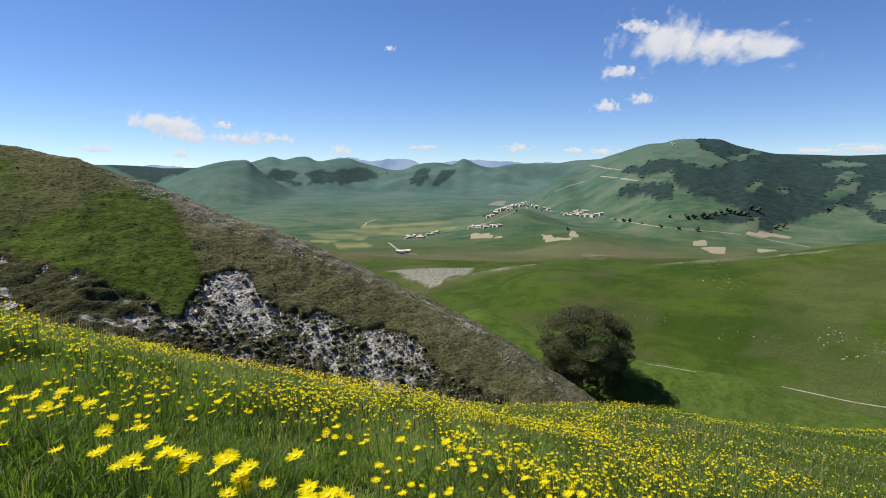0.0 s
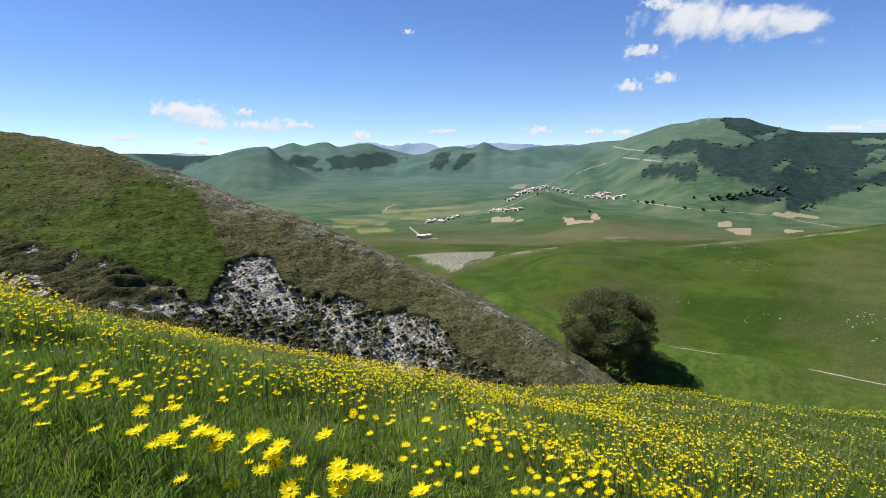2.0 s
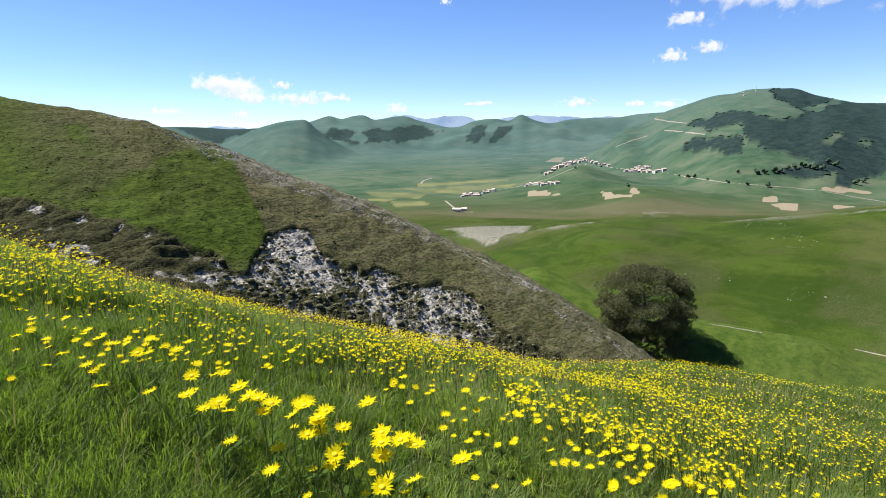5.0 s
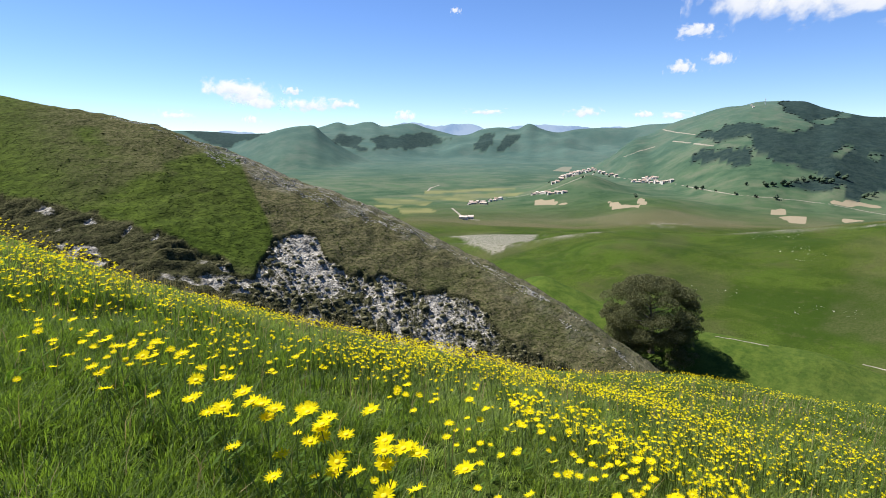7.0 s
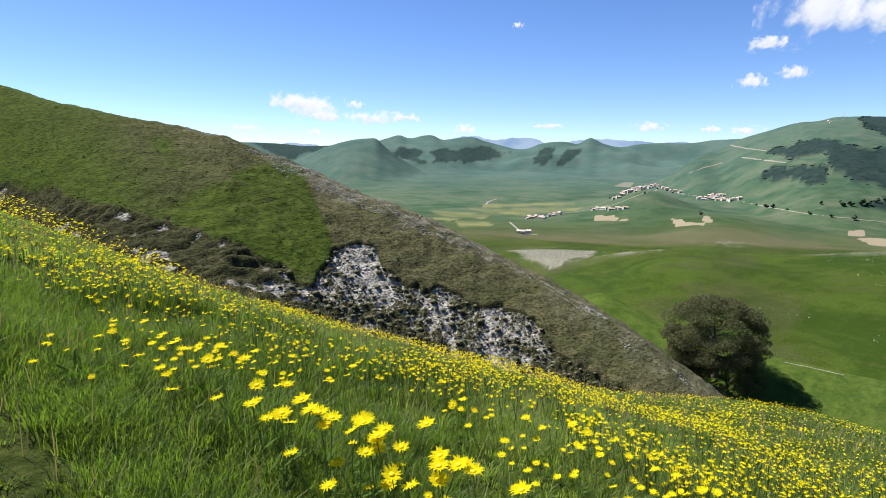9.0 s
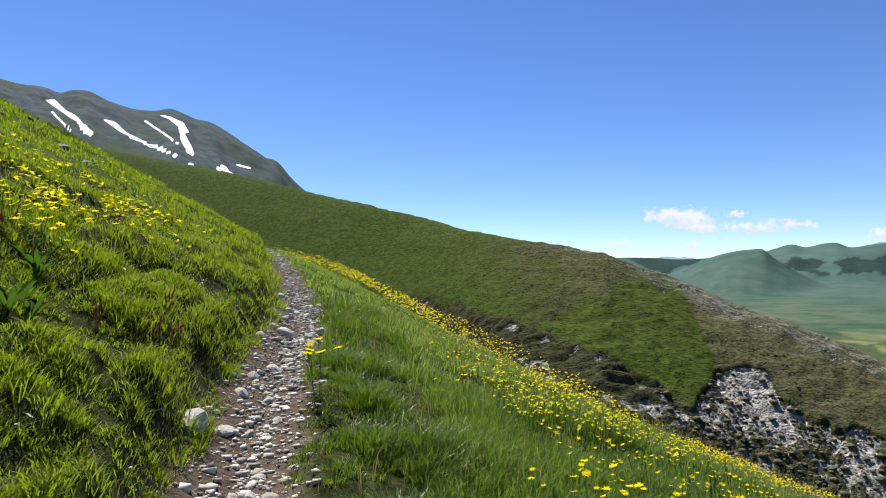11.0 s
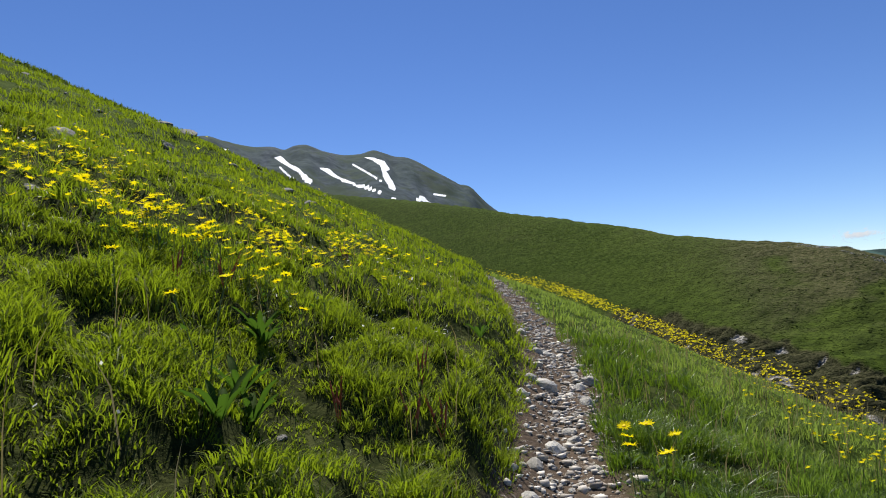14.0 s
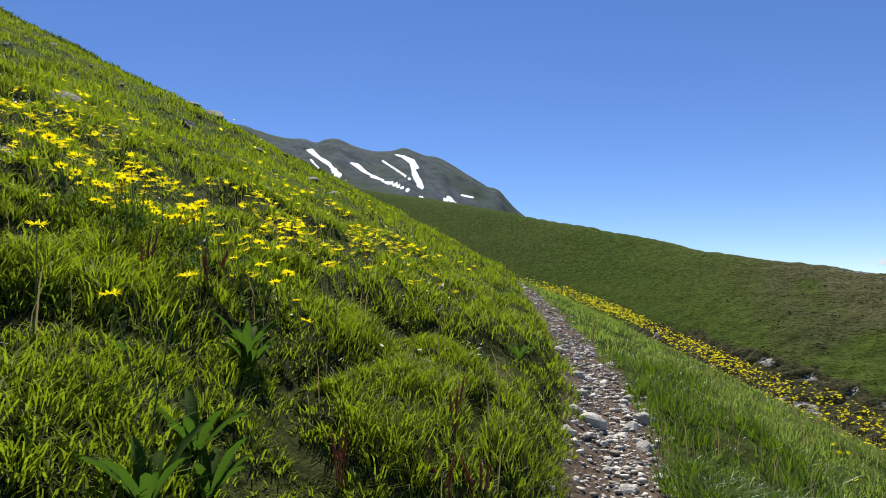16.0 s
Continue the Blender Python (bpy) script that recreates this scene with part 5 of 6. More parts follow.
def build_grass():
    made = []
    # near, cushions of grass above the path, long grass below it
    x, y, r = scatter(15500, 0.75, 5.4, -66, 112, 1)
    cushion = tussocky(x, y)
    clump = grain(x, y, 0.42, 101) + 0.5 * grain(x, y, 0.17, 105)
    u = x - path_x(y)
    left = u < 0
    ok = off_path(x, y) & np.where(left, (cushion > 0.20 + 0.16 * r.random(len(x))) | (r.random(len(x)) < 0.62), (clump > np.where(u < 1.4, -0.15, -0.45)) | (r.random(len(x)) < np.where(u < 1.4, 0.2, 0.4))) & (np.hypot(x - 0.65, y + 1.05) > 0.5)
    x, y, u, clump, left, cushion = x[ok], y[ok], u[ok], clump[ok], left[ok], cushion[ok]
    verge = np.exp(-((u - 0.75) / 0.55) ** 2)
    h = np.where(left, 0.045 + 0.070 * cushion + 0.035 * clump, np.where(u > 1.3, 0.135 + 0.06 * np.clip(clump, -0.8, 1), 0.075 + 0.03 * verge + 0.17 * np.clip(clump + 0.3 * grain(x, y, 0.75, 125), -0.25, 0.95))) * r.uniform(0.8, 1.2, len(x))
    slope = ~left & (u > 1.25 + 0.3 * grain(x, y, 0.7, 121))
    low = ~left & ~slope
    made.append(("grass", grow(x[left], y[left], h[left], 0.0060, 19, 0.042, 0.95, 2, (0.22, -0.10)), grass_mat, "fresh yellow-green mountain grass in cushions above the path"))
    made.append(("grass", grow(x[low], y[low], h[low], 0.0056, 20, 0.045, 0.95, 31), verge_mat, "long fresh green grass below the path"))
    lush = slope & (np.degrees(np.arctan2(x - 0.65, y + 1.05)) + 9 * grain(x, y, 0.5, 123) < 40)
    open_slope = slope & ~lush
    made.append(("grass", grow(x[lush], y[lush], h[lush] * 1.15, 0.0050, 18, 0.055, 0.70, 36), lush_mat, "long dark green meadow grass beside the path"))
    made.append(("grass", grow(x[open_slope], y[open_slope], h[open_slope], 0.0050, 17, 0.055, 0.75, 33), meadow_mat, "long meadow grass among the yellow flowers"))
    # a little further up and down the slope
    x, y, r = scatter(13500, 5.2, 9.5, -64, 100, 21)
    cushion = tussocky(x, y)
    clump = grain(x, y, 0.42, 101) + 0.5 * grain(x, y, 0.17, 105)
    u = x - path_x(y)
    lf = u < 0
    ok = off_path(x, y, 0.32) & np.where(lf, (cushion > 0.18 + 0.16 * r.random(len(x))) | (r.random(len(x)) < 0.22), (clump > -0.35) | (r.random(len(x)) < 0.4))
    x, y, u, clump, lf, cushion = x[ok], y[ok], u[ok], clump[ok], lf[ok], cushion[ok]
    verge = np.exp(-((u - 0.75) / 0.55) ** 2)
    h = np.where(lf, 0.045 + 0.065 * cushion + 0.03 * clump, (0.10 + 0.05 * verge + 0.11 * np.clip(clump, -0.4, 1)) * (1 - 0.5 * step(5, 9, np.hypot(x, y)) * step(1.5, 3.0, u))) * r.uniform(0.8, 1.2, len(x))
    slope = ~lf & (u > 1.25 + 0.3 * grain(x, y, 0.7, 121))
    low = ~lf & ~slope
    made.append(("grass", grow(x[lf], y[lf], h[lf], 0.0085, 12, 0.06, 0.85, 22, (0.2, -0.10)), grass_mat, "yellow-green mountain grass in cushions up the slope"))
    made.append(("grass", grow(x[low], y[low], h[low], 0.0075, 9, 0.065, 0.75, 32), verge_mat, "green mountain grass below the path"))
    made.append(("grass", grow(x[slope], y[slope], h[slope], 0.0080, 8, 0.07, 0.65, 34), carpet_mat, "meadow grass on the slope among the yellow flowers"))
    # middle distance, shorter
    x, y, r = scatter(19000, 9.2, 21.0, -64, 98, 3)
    clump = grain(x, y, 0.6, 101) + 0.5 * grain(x, y, 0.25, 103)
    ok = off_path(x, y, 0.30) & ((clump > -0.5) | (r.random(len(x)) < 0.4) | (x > path_x(y)))
    x, y, clump = x[ok], y[ok], clump[ok]
    h = np.where(x < path_x(y) + 2, 0.11 + 0.08 * np.clip(clump, -0.3, 1.2), 0.07 + 0.03 * clump)
    lf = x < path_x(y)
    made.append(("grass", grow(x[lf], y[lf], h[lf], 0.016, 8, 0.10, 0.6, 4), grass_mat, "green mountain grass tussocks on the slope"))
    made.append(("grass", grow(x[~lf], y[~lf], h[~lf], 0.016, 7, 0.12, 0.6, 35), carpet_mat, "meadow grass where the slope rounds off"))
    x, y, r = scatter(10500, 20, 46, -62, 20, 5)
    ok = (x - path_x(y) < -0.3) & (grain(x, y, 1.6, 105) > -0.25)
    x, y = x[ok], y[ok]
    made.append(("hill_grass", grow(x, y, np.full(len(x), 0.20), 0.05, 6, 0.25, 0.5, 6), short_mat, "short rough turf on the upper hillside"))
    for name, (co, tri), mat, label in made:
        tagged(new(name, soup(name, co, tri, [mat])), label, "grass", kind="stuff")
    # a few straw-coloured stalks
    x, y, r = scatter(2600, 0.9, 11.0, -64, 105, 8)
    ok = off_path(x, y) & ((x > path_x(y) + 0.8) | (r.random(len(x)) < 0.3))
    co, tri = grow(x[ok], y[ok], np.full(ok.sum(), 0.30), 0.005, 2, 0.05, 0.3, 9)
    tagged(new("dry_stalks", soup("dry_stalks", co, tri, [straw_mat])), "thin straw-coloured grass stalks among the green", "grass", kind="stuff")


build_grass()

# ---------------------------------------------------------------- yellow flowers


def petal_star(petals, radius, seed, rings=1):
    """Ray florets: narrow notched petals round a disc, slightly cupped."""
    r = np.random.default_rng(seed)
    co, f = [], []
    for ring in range(rings):
        for i in range(petals):
            a = (i + 0.5 * ring + r.uniform(-0.25, 0.25)) / petals * 2 * math.pi
            L = radius * r.uniform(0.88, 1.05) * (1 - 0.12 * ring)
            w = radius * 0.088
            d, s = np.array([math.cos(a), math.sin(a), 0]), np.array([-math.sin(a), math.cos(a), 0])
            up = np.array([0, 0, 1.0])
            droop = r.uniform(-0.10, 0.34) + 0.14 * ring
            k = len(co)
            co += [d * radius * 0.2 - s * w * 0.5, d * radius * 0.2 + s * w * 0.5, d * L * 0.65 + s * w + up * (0.10 * radius), d * L * 0.65 - s * w + up * (0.10 * radius), d * L + up * (droop * radius) + s * w * 0.3, d * L + up * (droop * radius) - s * w * 0.3]
            f += [(k, k + 1, k + 2, k + 3), (k + 3, k + 2, k + 4, k + 5)]
    return np.array(co), np.array(f)


def build_flower(seed, tall, radius):
    """A daisy-like yellow flower on a thin stem, its foot at the origin."""
    r = random.Random(seed)
    fl = empty("yellow_flower")
    bend = (r.uniform(-0.10, 0.14), r.uniform(-0.10, 0.12))
    k = np.linspace(0, 1, 6)
    line = np.stack([bend[0] * k ** 1.6, bend[1] * k ** 1.6, tall * k - 0.03], 1)
    co, q = tube(line, 0.0024 * (1.15 - 0.4 * k), 5)
    part("stem", soup("stem", co, q, [stem_mat], True), fl)
    top = line[-1]
    face = Vector((r.gauss(-0.30, 0.30), r.gauss(-0.20, 0.35), 1))
    tilt = Matrix.Translation(top) @ face.to_track_quat("Z", "Y").to_matrix().to_4x4()
    co, f = petal_star(15, radius, seed, 2)
    part("petals", soup("petals", co, f, [petal_mat]), fl, m=tilt)
    bm = bmesh.new()
    bmesh.ops.create_uvsphere(bm, u_segments=10, v_segments=5, radius=radius * 0.27, matrix=Matrix.Diagonal((1, 1, 0.42, 1)))
    part("disc", bm_mesh("disc", bm, disc_mat, True), fl, "golden-orange centre", m=tilt @ pose(0, 0, radius * 0.05))
    bm = bmesh.new()
    bmesh.ops.create_cone(bm, segments=8, radius1=0.002, radius2=radius * 0.25, depth=radius * 0.28, matrix=Matrix.Translation((0, 0, -radius * 0.12)))
    part("calyx", bm_mesh("calyx", bm, stem_mat, True), fl, m=tilt)
    for i in range(2):
        a, z = r.uniform(0, 6.28), tall * (0.22 + 0.25 * i)
        d, s = np.array([math.cos(a), math.sin(a), 0.5]), np.array([-math.sin(a), math.cos(a), 0])
        b = np.array([np.interp(z, line[:, 2], line[:, 0]), np.interp(z, line[:, 2], line[:, 1]), z])
        co = [b, b + d * 0.03 + s * 0.011, b + d * 0.075, b + d * 0.03 - s * 0.011]
        part("leaf", soup("leaf", co, [(0, 1, 2, 3)], [herb_mat]), fl)
    return tagged(fl, "bright yellow daisy-like flower on a thin stem in the grass", "flower", "yellow flowers of the meadow")


# near flowers that stand out, on the slope below the path and along it
HEROES = [(1.68, 1.95), (1.51, 1.74), (1.53, 2.06), (1.66, 2.05), (1.76, 1.93), (1.76, 1.33), (1.89, 1.39), (1.8, 1.28), (1.78, 1.17), (1.8, 1.61), (1.86, 1.57), (1.88, 1.06), (1.82, 0.97), (2.06, 1.14), (1.98, 1.01), (2.01, 0.97),
          (1.99, 0.89), (2.09, 0.92), (1.86, 0.72), (1.98, 0.74), (2.05, 0.78), (2.02, 0.69), (2.08, 0.58), (2.15, 0.61), (2.19, 0.55), (2.04, 0.44), (2.16, 0.43), (-1.88, 3.26), (-0.12, 4.34), (-0.03, 4.08), (0.09, 4.07), (-0.10, 4.2)]


def density(x, y):
    """How thick the flowers stand."""
    u = x - path_x(y)
    right = step(1.3, 2.6, u + 0.5 * grain(x, y, 1.6, 111))
    right = right * (0.30 + 0.70 * step(18, 42, np.degrees(np.arctan2(x - 0.65, y + 1.0)) + 8 * grain(x, y, 2.0, 120)))
    bunch = step(0.05, 0.45, grain(x, y, 0.42, 116) + 0.55 * grain(x, y, 0.19, 118))
    right = right * (0.28 + 0.72 * np.maximum(bunch, step(5.5, 9.0, np.hypot(x - 0.65, y + 1.0)) * 0.75))
    right = right * (0.08 + 0.92 * step(-0.25, 0.50, fbm(x, y, 1.2, 4, 113, 0.8) + 0.35 * grain(x, y, 0.28, 114))) * (0.12 + 0.88 * step(2.2, 5.2, np.hypot(x - 0.65, y + 1.0) + 2.4 * step(42, 66, np.degrees(np.arctan2(x - 0.65, y + 1.0)))))
    right = right * (1 - 0.6 * step(62, 84, np.degrees(np.arctan2(x - 0.65, y + 1.0))) * step(6, 12, np.hypot(x - 0.65, y + 1.0)))
    band = np.exp(-((u + 3.0 - 0.06 * (y - 7)) / 0.9) ** 2) * step(3.2, 5.0, y) * (1 - step(10.5, 14, y))
    high = 0.5 * np.exp(-((u + 4.9) / 0.8) ** 2) * step(3.2, 5.0, y) * (1 - step(8, 11, y))
    left = 0.05 * (band + high) * step(-0.35, 0.45, grain(x, y, 0.8, 115) + 0.3)
    few = 0.0008 * (u < -1.0) * (u > -9) * (y < 18)
    return np.where(u > 0, right, np.maximum(left, few))


def build_flowers():
    kinds = [build_flower(40 + i, t, 0.036 + 0.003 * (i % 3)) for i, t in enumerate((0.42, 0.36, 0.45, 0.33, 0.39, 0.46))]
    r = random.Random(11)
    spots = [(a + r.gauss(0, 0.01), b + r.gauss(0, 0.01)) for a, b in HEROES] + [(a + r.gauss(0, 0.06), b + r.gauss(0, 0.06)) for a, b in HEROES[5:30]]
    x, y, rr = scatter(150000, 1.4, 30.0, -50, 100, 12, (0.3, 0.0))
    # thin out with distance less than area would, so that the carpet closes far off
    d = np.hypot(x - 0.3, y)
    keep = rr.random(len(x)) < density(x, y)
    x, y, d = x[keep], y[keep], d[keep]
    xn, yn, rn = scatter(42000, 1.5, 7.5, -50, 100, 13, (0.3, 0.0))
    kn = rn.random(len(xn)) < density(xn, yn)
    # the thick strip where the slope rounds off
    ys = rn.uniform(4.6, 26, 3300)
    us = rn.normal(np.interp(ys, [3, 8, 18, 26], [3.1, 2.7, 2.3, 2.0]), 0.40)
    ks = (us > np.interp(ys, [3, 8, 18], [2.2, 1.6, 1.1])) & (grain(ys, us, 0.6, 117) > -0.15)
    # the band on the slope above the path
    thick = rn.random(1150) < 0.6
    yb = np.where(thick, rn.uniform(4.2, 8.0, 1150), rn.normal(5.3, 0.75, 1150))
    ub = np.where(thick, rn.normal(-2.1, 0.40, 1150), rn.uniform(-4.8, -2.2, 1150))
    kb = grain(yb, ub, 0.4, 119) > -0.1
    x, y = np.concatenate([xn[kn], x, (path_x(ys) + us)[ks], (path_x(yb) + ub)[kb]]), np.concatenate([yn[kn], y, ys[ks], yb[kb]])
    d = np.hypot(x - 0.3, y)
    order = np.argsort(d)
    x, y = x[order], y[order]
    above = x < path_x(y)
    first = np.concatenate([np.nonzero(~above)[0][:230], np.nonzero(above & (y > 3.0))[0][:90]])
    spots += [(float(a), float(b)) for a, b in zip(x[first], y[first])]
    for i, (a, b) in enumerate(spots):
        tip = 4.0 if a < float(path_x(b)) - 0.5 else 0.0
        m = pose(a, b, float(ground_z(a, b)), r.uniform(-6, 6) + tip, r.uniform(-6, 6) + tip * 0.6, r.uniform(-28, 28))
        k = i % len(kinds)
        s = 1.08 if i < 57 else r.uniform(0.72, 0.92) if tip else r.uniform(0.5, 0.8)
        if i < len(kinds):
            kinds[k].matrix_basis = m
        else:
            c = copy_thing(kinds[k], m)
            c.scale = (s, s, s)
    rest = np.setdiff1d(np.arange(len(x)), first)
    x, y = x[rest], y[rest]
    n = len(x)
    # the rest of the carpet: star heads on short stems near by, plain cupped heads further off
    star, f = petal_star(8, 1.0, 77, 1)
    keep = np.concatenate([[6 * i, 6 * i + 1, 6 * i + 4, 6 * i + 5] for i in range(8)])
    star = star[keep]
    star[2::4] = star[2::4] + (star[2::4] - star[3::4]) * 0.8
    rr = np.random.default_rng(14)
    d = np.hypot(x - 0.3, y)
    up = x < path_x(y)
    rad = rr.uniform(0.015, 0.025, n) * np.where(up, 1.0, np.interp(d, [2.8, 4.6], [0.95, 0.66]))
    h = np.where(up, rr.uniform(0.16, 0.27, n), rr.uniform(0.16, 0.33, n) * np.where(x - path_x(y) > 3.4, np.interp(d, [4, 9], [1, 0.34]), np.interp(y, [3, 7], [1.0, 1.4])))
    rad = np.where(up, rad * 1.65, np.where((x - path_x(y) < 3.4) & (y > 3.5), rad * 1.6, rad))
    top = np.stack([x, y, ground_z(x, y) + h], 1)
    nx, ny = rr.normal(np.where(up, 0.12, -0.05), 0.35, n), rr.normal(np.where(up, -0.12, -0.10), 0.35, n)
    nrm = unit(np.stack([nx, ny, np.ones(n)], 1))
    t = unit(np.cross(nrm, rr.normal(size=(n, 3))))
    b = np.cross(nrm, t)

    def placed(shape, k):
        return top[k, None, :] + (shape[None, :, 0:1] * t[k, None] + shape[None, :, 1:2] * b[k, None] + shape[None, :, 2:3] * nrm[k, None]) * rad[k, None, None]

    close = np.nonzero((d < 8.5) | ((d < 13) & (x - path_x(y) < 3.4)))[0]
    hexa = np.array([[math.cos(k), math.sin(k), 0.0] for k in np.arange(4) * math.pi / 2])
    pieces = [(placed(star, close), 0), (placed(hexa * 0.62 - [0, 0, 0.02], close), 0)]
    off = np.setdiff1d(np.arange(n), close)
    pieces.append((placed(hexa * 1.02, off), 0))
    stemmed = np.nonzero(d < 5.5)[0]
    sw = t[stemmed] * 0.002
    foot = top[stemmed] - np.stack([rr.normal(0, 0.05, len(stemmed)), rr.normal(0, 0.05, len(stemmed)), h[stemmed]], 1)
    pieces.append((np.stack([foot + sw, foot - sw, top[stemmed] - sw, top[stemmed] + sw], 1), 1))
    co = np.vstack([p.reshape(-1, 3) for p, _ in pieces])
    index = np.concatenate([np.full(p.reshape(-1, 3).shape[0] // 4, m) for p, m in pieces])
    me = soup("flower_carpet", co, np.arange(len(co)).reshape(-1, 4), [petal_mat, stem_mat], index=index)
    tagged(new("flower_carpet", me), "carpet of small bright yellow flowers over the slope", "flowers", "", "stuff")


build_flowers()

# ---------------------------------------------------------------- stones of the path


def rock_mesh(name, seed, mat, flat=0.6, cuts=2):
    bm = bmesh.new()
    bmesh.ops.create_icosphere(bm, subdivisions=cuts, radius=1)
    r = random.Random(seed)
    planes = [(Vector((r.uniform(-1, 1), r.uniform(-1, 1), r.uniform(-0.8, 1))).normalized(), r.uniform(0.55, 0.9)) for _ in range(9)]
    for v in bm.verts:
        for nrm, d in planes:
            e = v.co.dot(nrm) - d
            if e > 0:
                v.co -= nrm * e * 1.0
        v.co *= 1 + 0.05 * noise.noise(v.co * 3 + Vector((seed, 0, 0)))
        v.co.z *= flat
    return bm_mesh(name, bm, mat)


def build_stones():
    kinds = [rock_mesh("stone", i, stone_mat, 0.5 + 0.06 * (i % 4)) for i in range(8)]
    r = random.Random(9)
    places = [(-0.79, 3.34, 0.150), (-0.61, 3.54, 0.085), (-0.60, 6.66, 0.120), (-0.74, 6.70, 0.085), (-0.19, 6.95, 0.12), (-0.61, 8.14, 0.085), (-0.65, 4.79, 0.085), (-0.76, 4.57, 0.05), (-0.40, 6.49, 0.08), (-0.47, 3.93, 0.06), (-0.45, 4.33, 0.06),
              (-0.25, 6.26, 0.08), (-0.43, 5.55, 0.07), (-0.52, 5.20, 0.09), (-0.31, 6.72, 0.08), (-0.48, 2.63, 0.06), (-0.46, 2.53, 0.055), (-0.22, 2.76, 0.06), (-0.55, 2.2, 0.09), (-0.30, 1.9, 0.07), (-0.62, 1.6, 0.08)]
    while len(places) < 290:
        y = r.uniform(1.2, 19) if r.random() < 0.8 else r.uniform(1.2, 9)
        u = r.gauss(0.06, 0.16)
        if abs(u) < 0.36:
            places.append((float(path_x(y)) + u, y, min(0.075, 0.016 + r.expovariate(60))))
    for i, (x, y, s) in enumerate(places):
        ob = new("stone", kinds[i % 8])
        ob.matrix_basis = pose(x, y, float(ground_z(x, y)) + s * 0.03, r.uniform(-15, 15), r.uniform(-15, 15), r.uniform(0, 360)) @ Matrix.Diagonal((s, s * r.uniform(0.7, 1.0), s * r.uniform(0.8, 1.15), 1))
        big = s > 0.07
        tagged(ob, "large pale limestone block lying on the footpath" if big else "pale angular limestone on the stony footpath", "stone", "stones on the path")
    # gravel between them
    rr = np.random.default_rng(15)
    n = 4600
    y = np.concatenate([rr.uniform(0.6, 10, n * 2 // 3), rr.uniform(10, 22, n // 3)])
    u = rr.normal(0.07, 0.165, len(y)).clip(-0.42, 0.45)
    x = path_x(y) + u
    size = np.minimum(0.006 + rr.exponential(0.0085, len(y)), 0.036)
    bm = bmesh.new()
    bmesh.ops.create_cube(bm, size=1.5)
    v = np.array([p.co[:] for p in bm.verts])
    bm.faces.ensure_lookup_table()
    f = np.array([[q.index for q in p.verts] for p in bm.faces])
    bm.free()
    turn = rr.uniform(0, math.pi, len(y))
    jit = v[None] * (1 + 0.35 * rr.normal(size=(len(y), 8, 3))) * size[:, None, None] * np.array([1, 0.8, 0.5])
    c, s = np.cos(turn)[:, None], np.sin(turn)[:, None]
    co = np.stack([jit[:, :, 0] * c - jit[:, :, 1] * s + x[:, None], jit[:, :, 0] * s + jit[:, :, 1] * c + y[:, None], jit[:, :, 2] + (ground_z(x, y) + size * 0.15)[:, None]], 2)
    tagged(new("gravel", soup("gravel", co.reshape(-1, 3), (f[None] + (np.arange(len(y)) * 8)[:, None, None]).reshape(-1, 4), [pebble_mat])), "loose pale limestone gravel on the footpath", "gravel", kind="stuff")
    # weathered rocks that break the hillside
    big = [rock_mesh("hill_rock", 30 + i, boulder_mat, 0.45, 3) for i in range(4)]
    rough = [(float(path_x(b)) - a, b, min(0.22, 0.05 + r.expovariate(18))) for a, b in [(r.uniform(3.6, 13), r.uniform(4, 19)) for _ in range(46)]]
    for i, (x, y, s) in enumerate(rough + [(-5.95, 6.95, 0.32), (-6.35, 6.8, 0.26), (-6.9, 8.2, 0.3), (-8.2, 9.0, 0.35), (-9.5, 9.5, 0.4), (-7.6, 11.5, 0.3), (-9.2, 14.5, 0.4), (-6.3, 14.0, 0.26), (-11, 16, 0.45), (-12.5, 13, 0.4), (-5.2, 12.6, 0.2), (-1.58, 3.36, 0.05), (-4.3, 4.9, 0.14), (-3.1, 9.4, 0.13)]):
        ob = new("hill_rock", big[i % 4])
        ob.matrix_basis = pose(x, y, float(ground_z(x, y)) - 0.22 * s, r.uniform(-10, 10), r.uniform(10, 30), r.uniform(0, 360)) @ Matrix.Diagonal((s, s * 0.7, s * 0.9, 1))
        tagged(ob, "weathered grey rock half sunk in the hillside turf", "rock", "rocks on the hillside")


build_stones()


def build_white_blossoms():
    x, y, r = scatter(1100, 1.2, 9.0, -64, 10, 61)
    k = (x < path_x(y) - 0.45) & (grain(x, y, 0.9, 63) > 0.1)
    x, y = x[k], y[k]
    top = np.stack([x, y, ground_z(x, y) + r.uniform(0.05, 0.13, len(x))], 1)
    a, b = r.normal(0, 0.006, (len(x), 3)), r.normal(0, 0.006, (len(x), 3))
    co = np.stack([top - a, top + b, top + a, top - b], 1).reshape(-1, 3)
    tagged(new("white_blossoms", soup("white_blossoms", co, np.arange(len(co)).reshape(-1, 4), [blossom_mat])), "tiny white blossoms scattered through the grass", "flowers", kind="stuff")


build_white_blossoms()

# ---------------------------------------------------------------- broad-leaved herbs and red sorrel


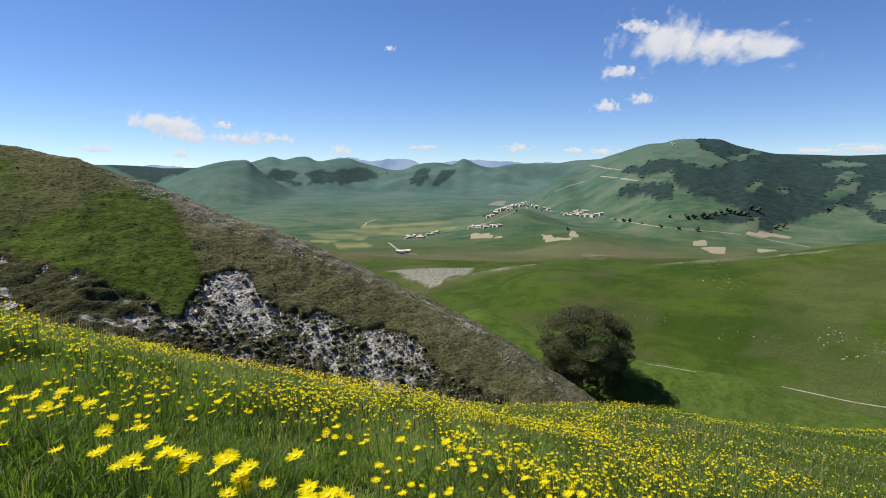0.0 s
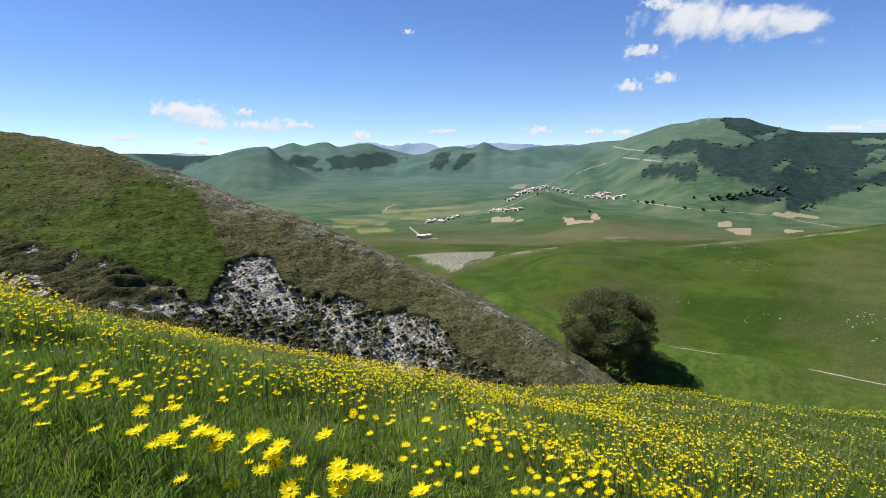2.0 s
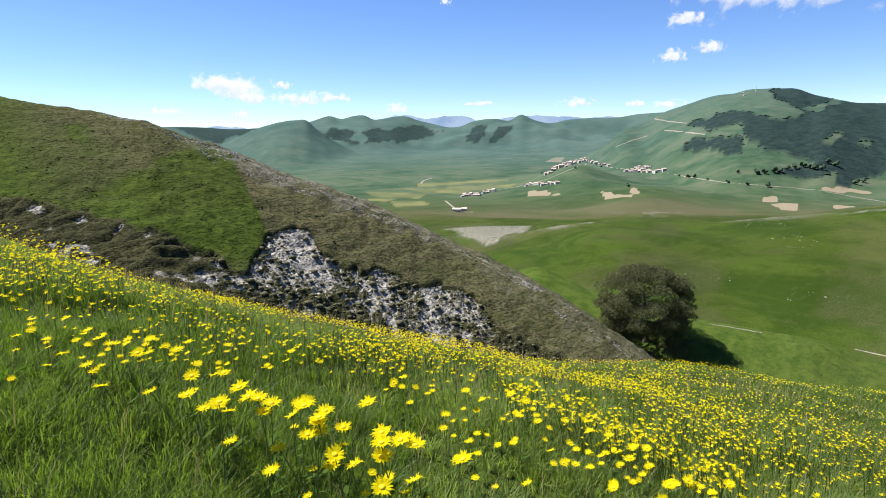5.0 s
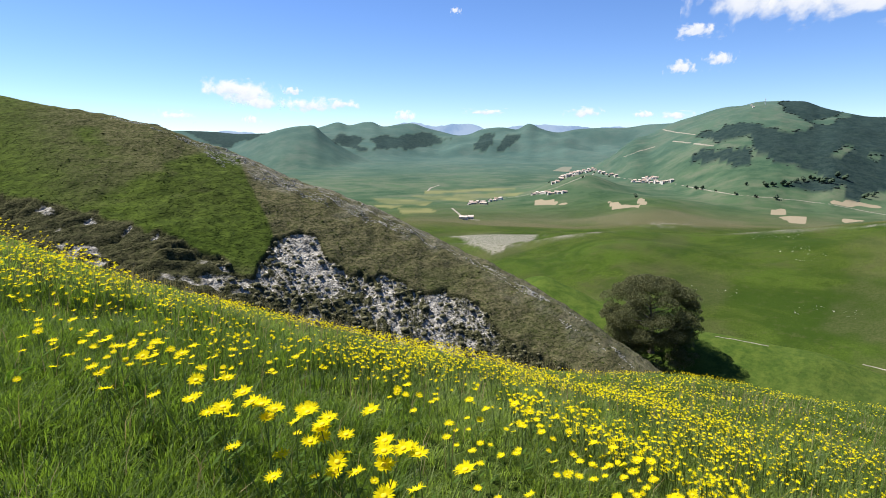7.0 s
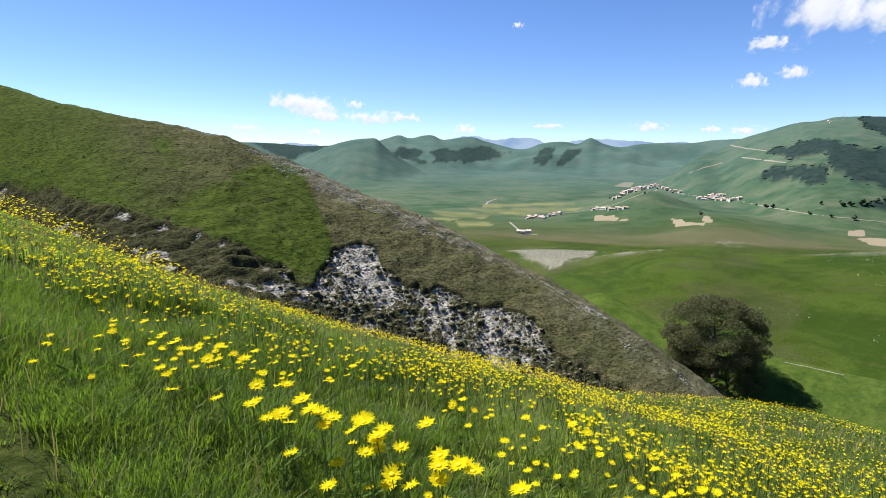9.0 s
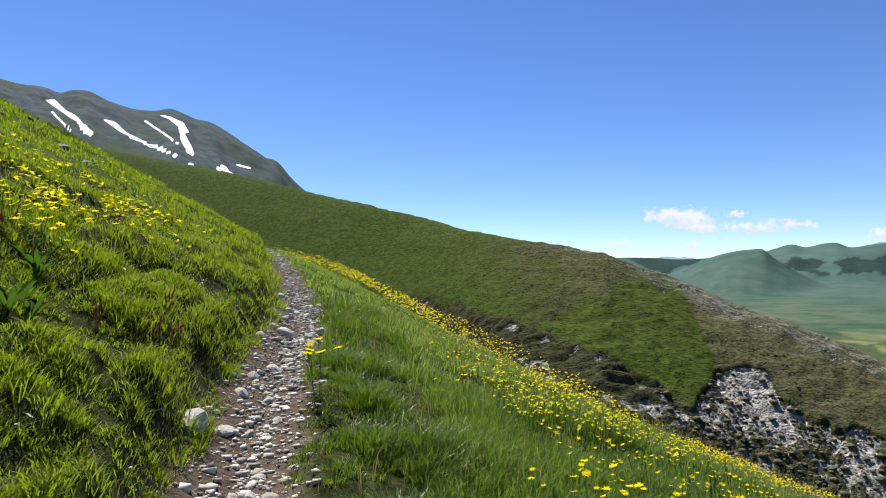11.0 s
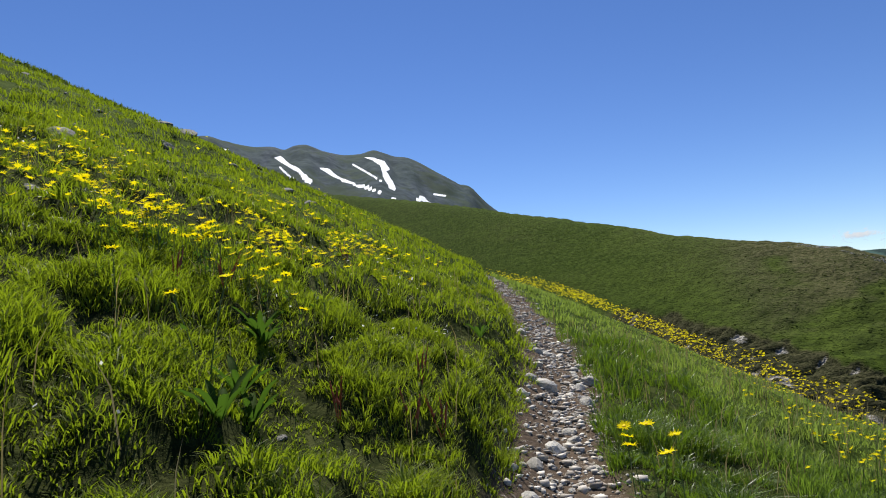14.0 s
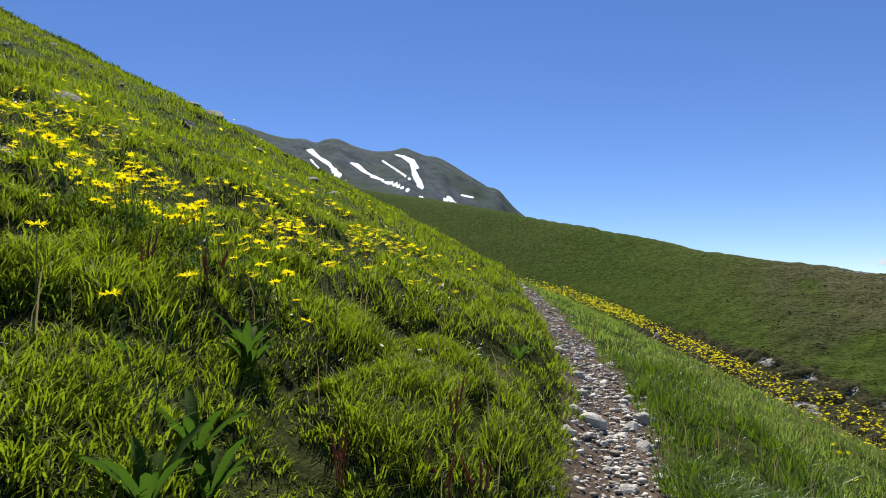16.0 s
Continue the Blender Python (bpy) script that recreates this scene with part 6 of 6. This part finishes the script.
def build_herb(seed):
    herb = empty("broad_leaved_herb")
    r = random.Random(seed)
    for i in range(9):
        a, L, w = i * 2.4 + r.uniform(-0.3, 0.3), r.uniform(0.13, 0.20), r.uniform(0.013, 0.020)
        d, s = np.array([math.cos(a), math.sin(a), 0]), np.array([-math.sin(a), math.cos(a), 0])
        rise = r.uniform(1.0, 1.45)
        co = []
        for t, k in ((0, 0.25), (0.3, 0.9), (0.6, 1.0), (0.85, 0.55), (1.0, 0.05)):
            c = d * L * t * 0.7 + np.array([0, 0, L * (rise * t - 0.45 * t * t)])
            co += [c - s * w * k + [0, 0, 0.012 * k], c - [0, 0, 0.004], c + s * w * k + [0, 0, 0.012 * k]]
        f = [(j * 3 + e, j * 3 + e + 1, j * 3 + e + 4, j * 3 + e + 3) for j in range(4) for e in range(2)]
        part("leaf", soup("leaf", co, f, [herb_mat], True), herb)
    return tagged(herb, "rosette of broad dark green leaves in the grass", "plant", "broad-leaved plants")


def build_sorrel(seed):
    plant = empty("sorrel")
    r = np.random.default_rng(seed)
    for i in range(3):
        k = np.linspace(0, 1, 5)
        off = r.normal(0, 0.05, 2)
        tall = r.uniform(0.13, 0.24)
        line = np.stack([off[0] * k, off[1] * k, tall * k - 0.02], 1)
        co, q = tube(line, 0.003 * (1.1 - 0.5 * k), 4)
        stalk = part("stalk", soup("stalk", co, q, [sorrel_mat]), plant)
        k = np.linspace(0, 1, 12)
        spike = np.stack([off[0] * (0.5 + 0.5 * k), off[1] * (0.5 + 0.5 * k), tall * (0.5 + 0.5 * k)], 1) + r.normal(0, 0.002, (12, 3))
        co, q = tube(spike, np.where(np.arange(12) % 2, 0.0085, 0.0045) * (1.1 - 0.8 * k), 6)
        part("seed_head", soup("seed_head", co, q, [sorrel_mat]), stalk)
    return tagged(plant, "rusty red sorrel seed heads standing in the grass", "plant", "red sorrel plants")


for build, spots in ((build_herb, [(-1.63, 3.23), (-1.60, 2.95), (-1.72, 3.30), (-2.01, 4.06), (-1.95, 3.98), (-1.12, 6.37), (1.3, 2.6)]), (build_sorrel, [(-1.20, 4.33), (-1.14, 3.88), (-1.03, 4.0), (-1.44, 3.67), (-2.30, 4.22), (-2.44, 3.97), (-1.38, 1.87), (-2.5, 6.9)])):
    first = None
    for i, (x, y) in enumerate(spots):
        m = pose(x, y, float(ground_z(x, y)), 0, 0, i * 77)
        if first is None:
            first = build(50)
            first.matrix_basis = m
        else:
            copy_thing(first, m)
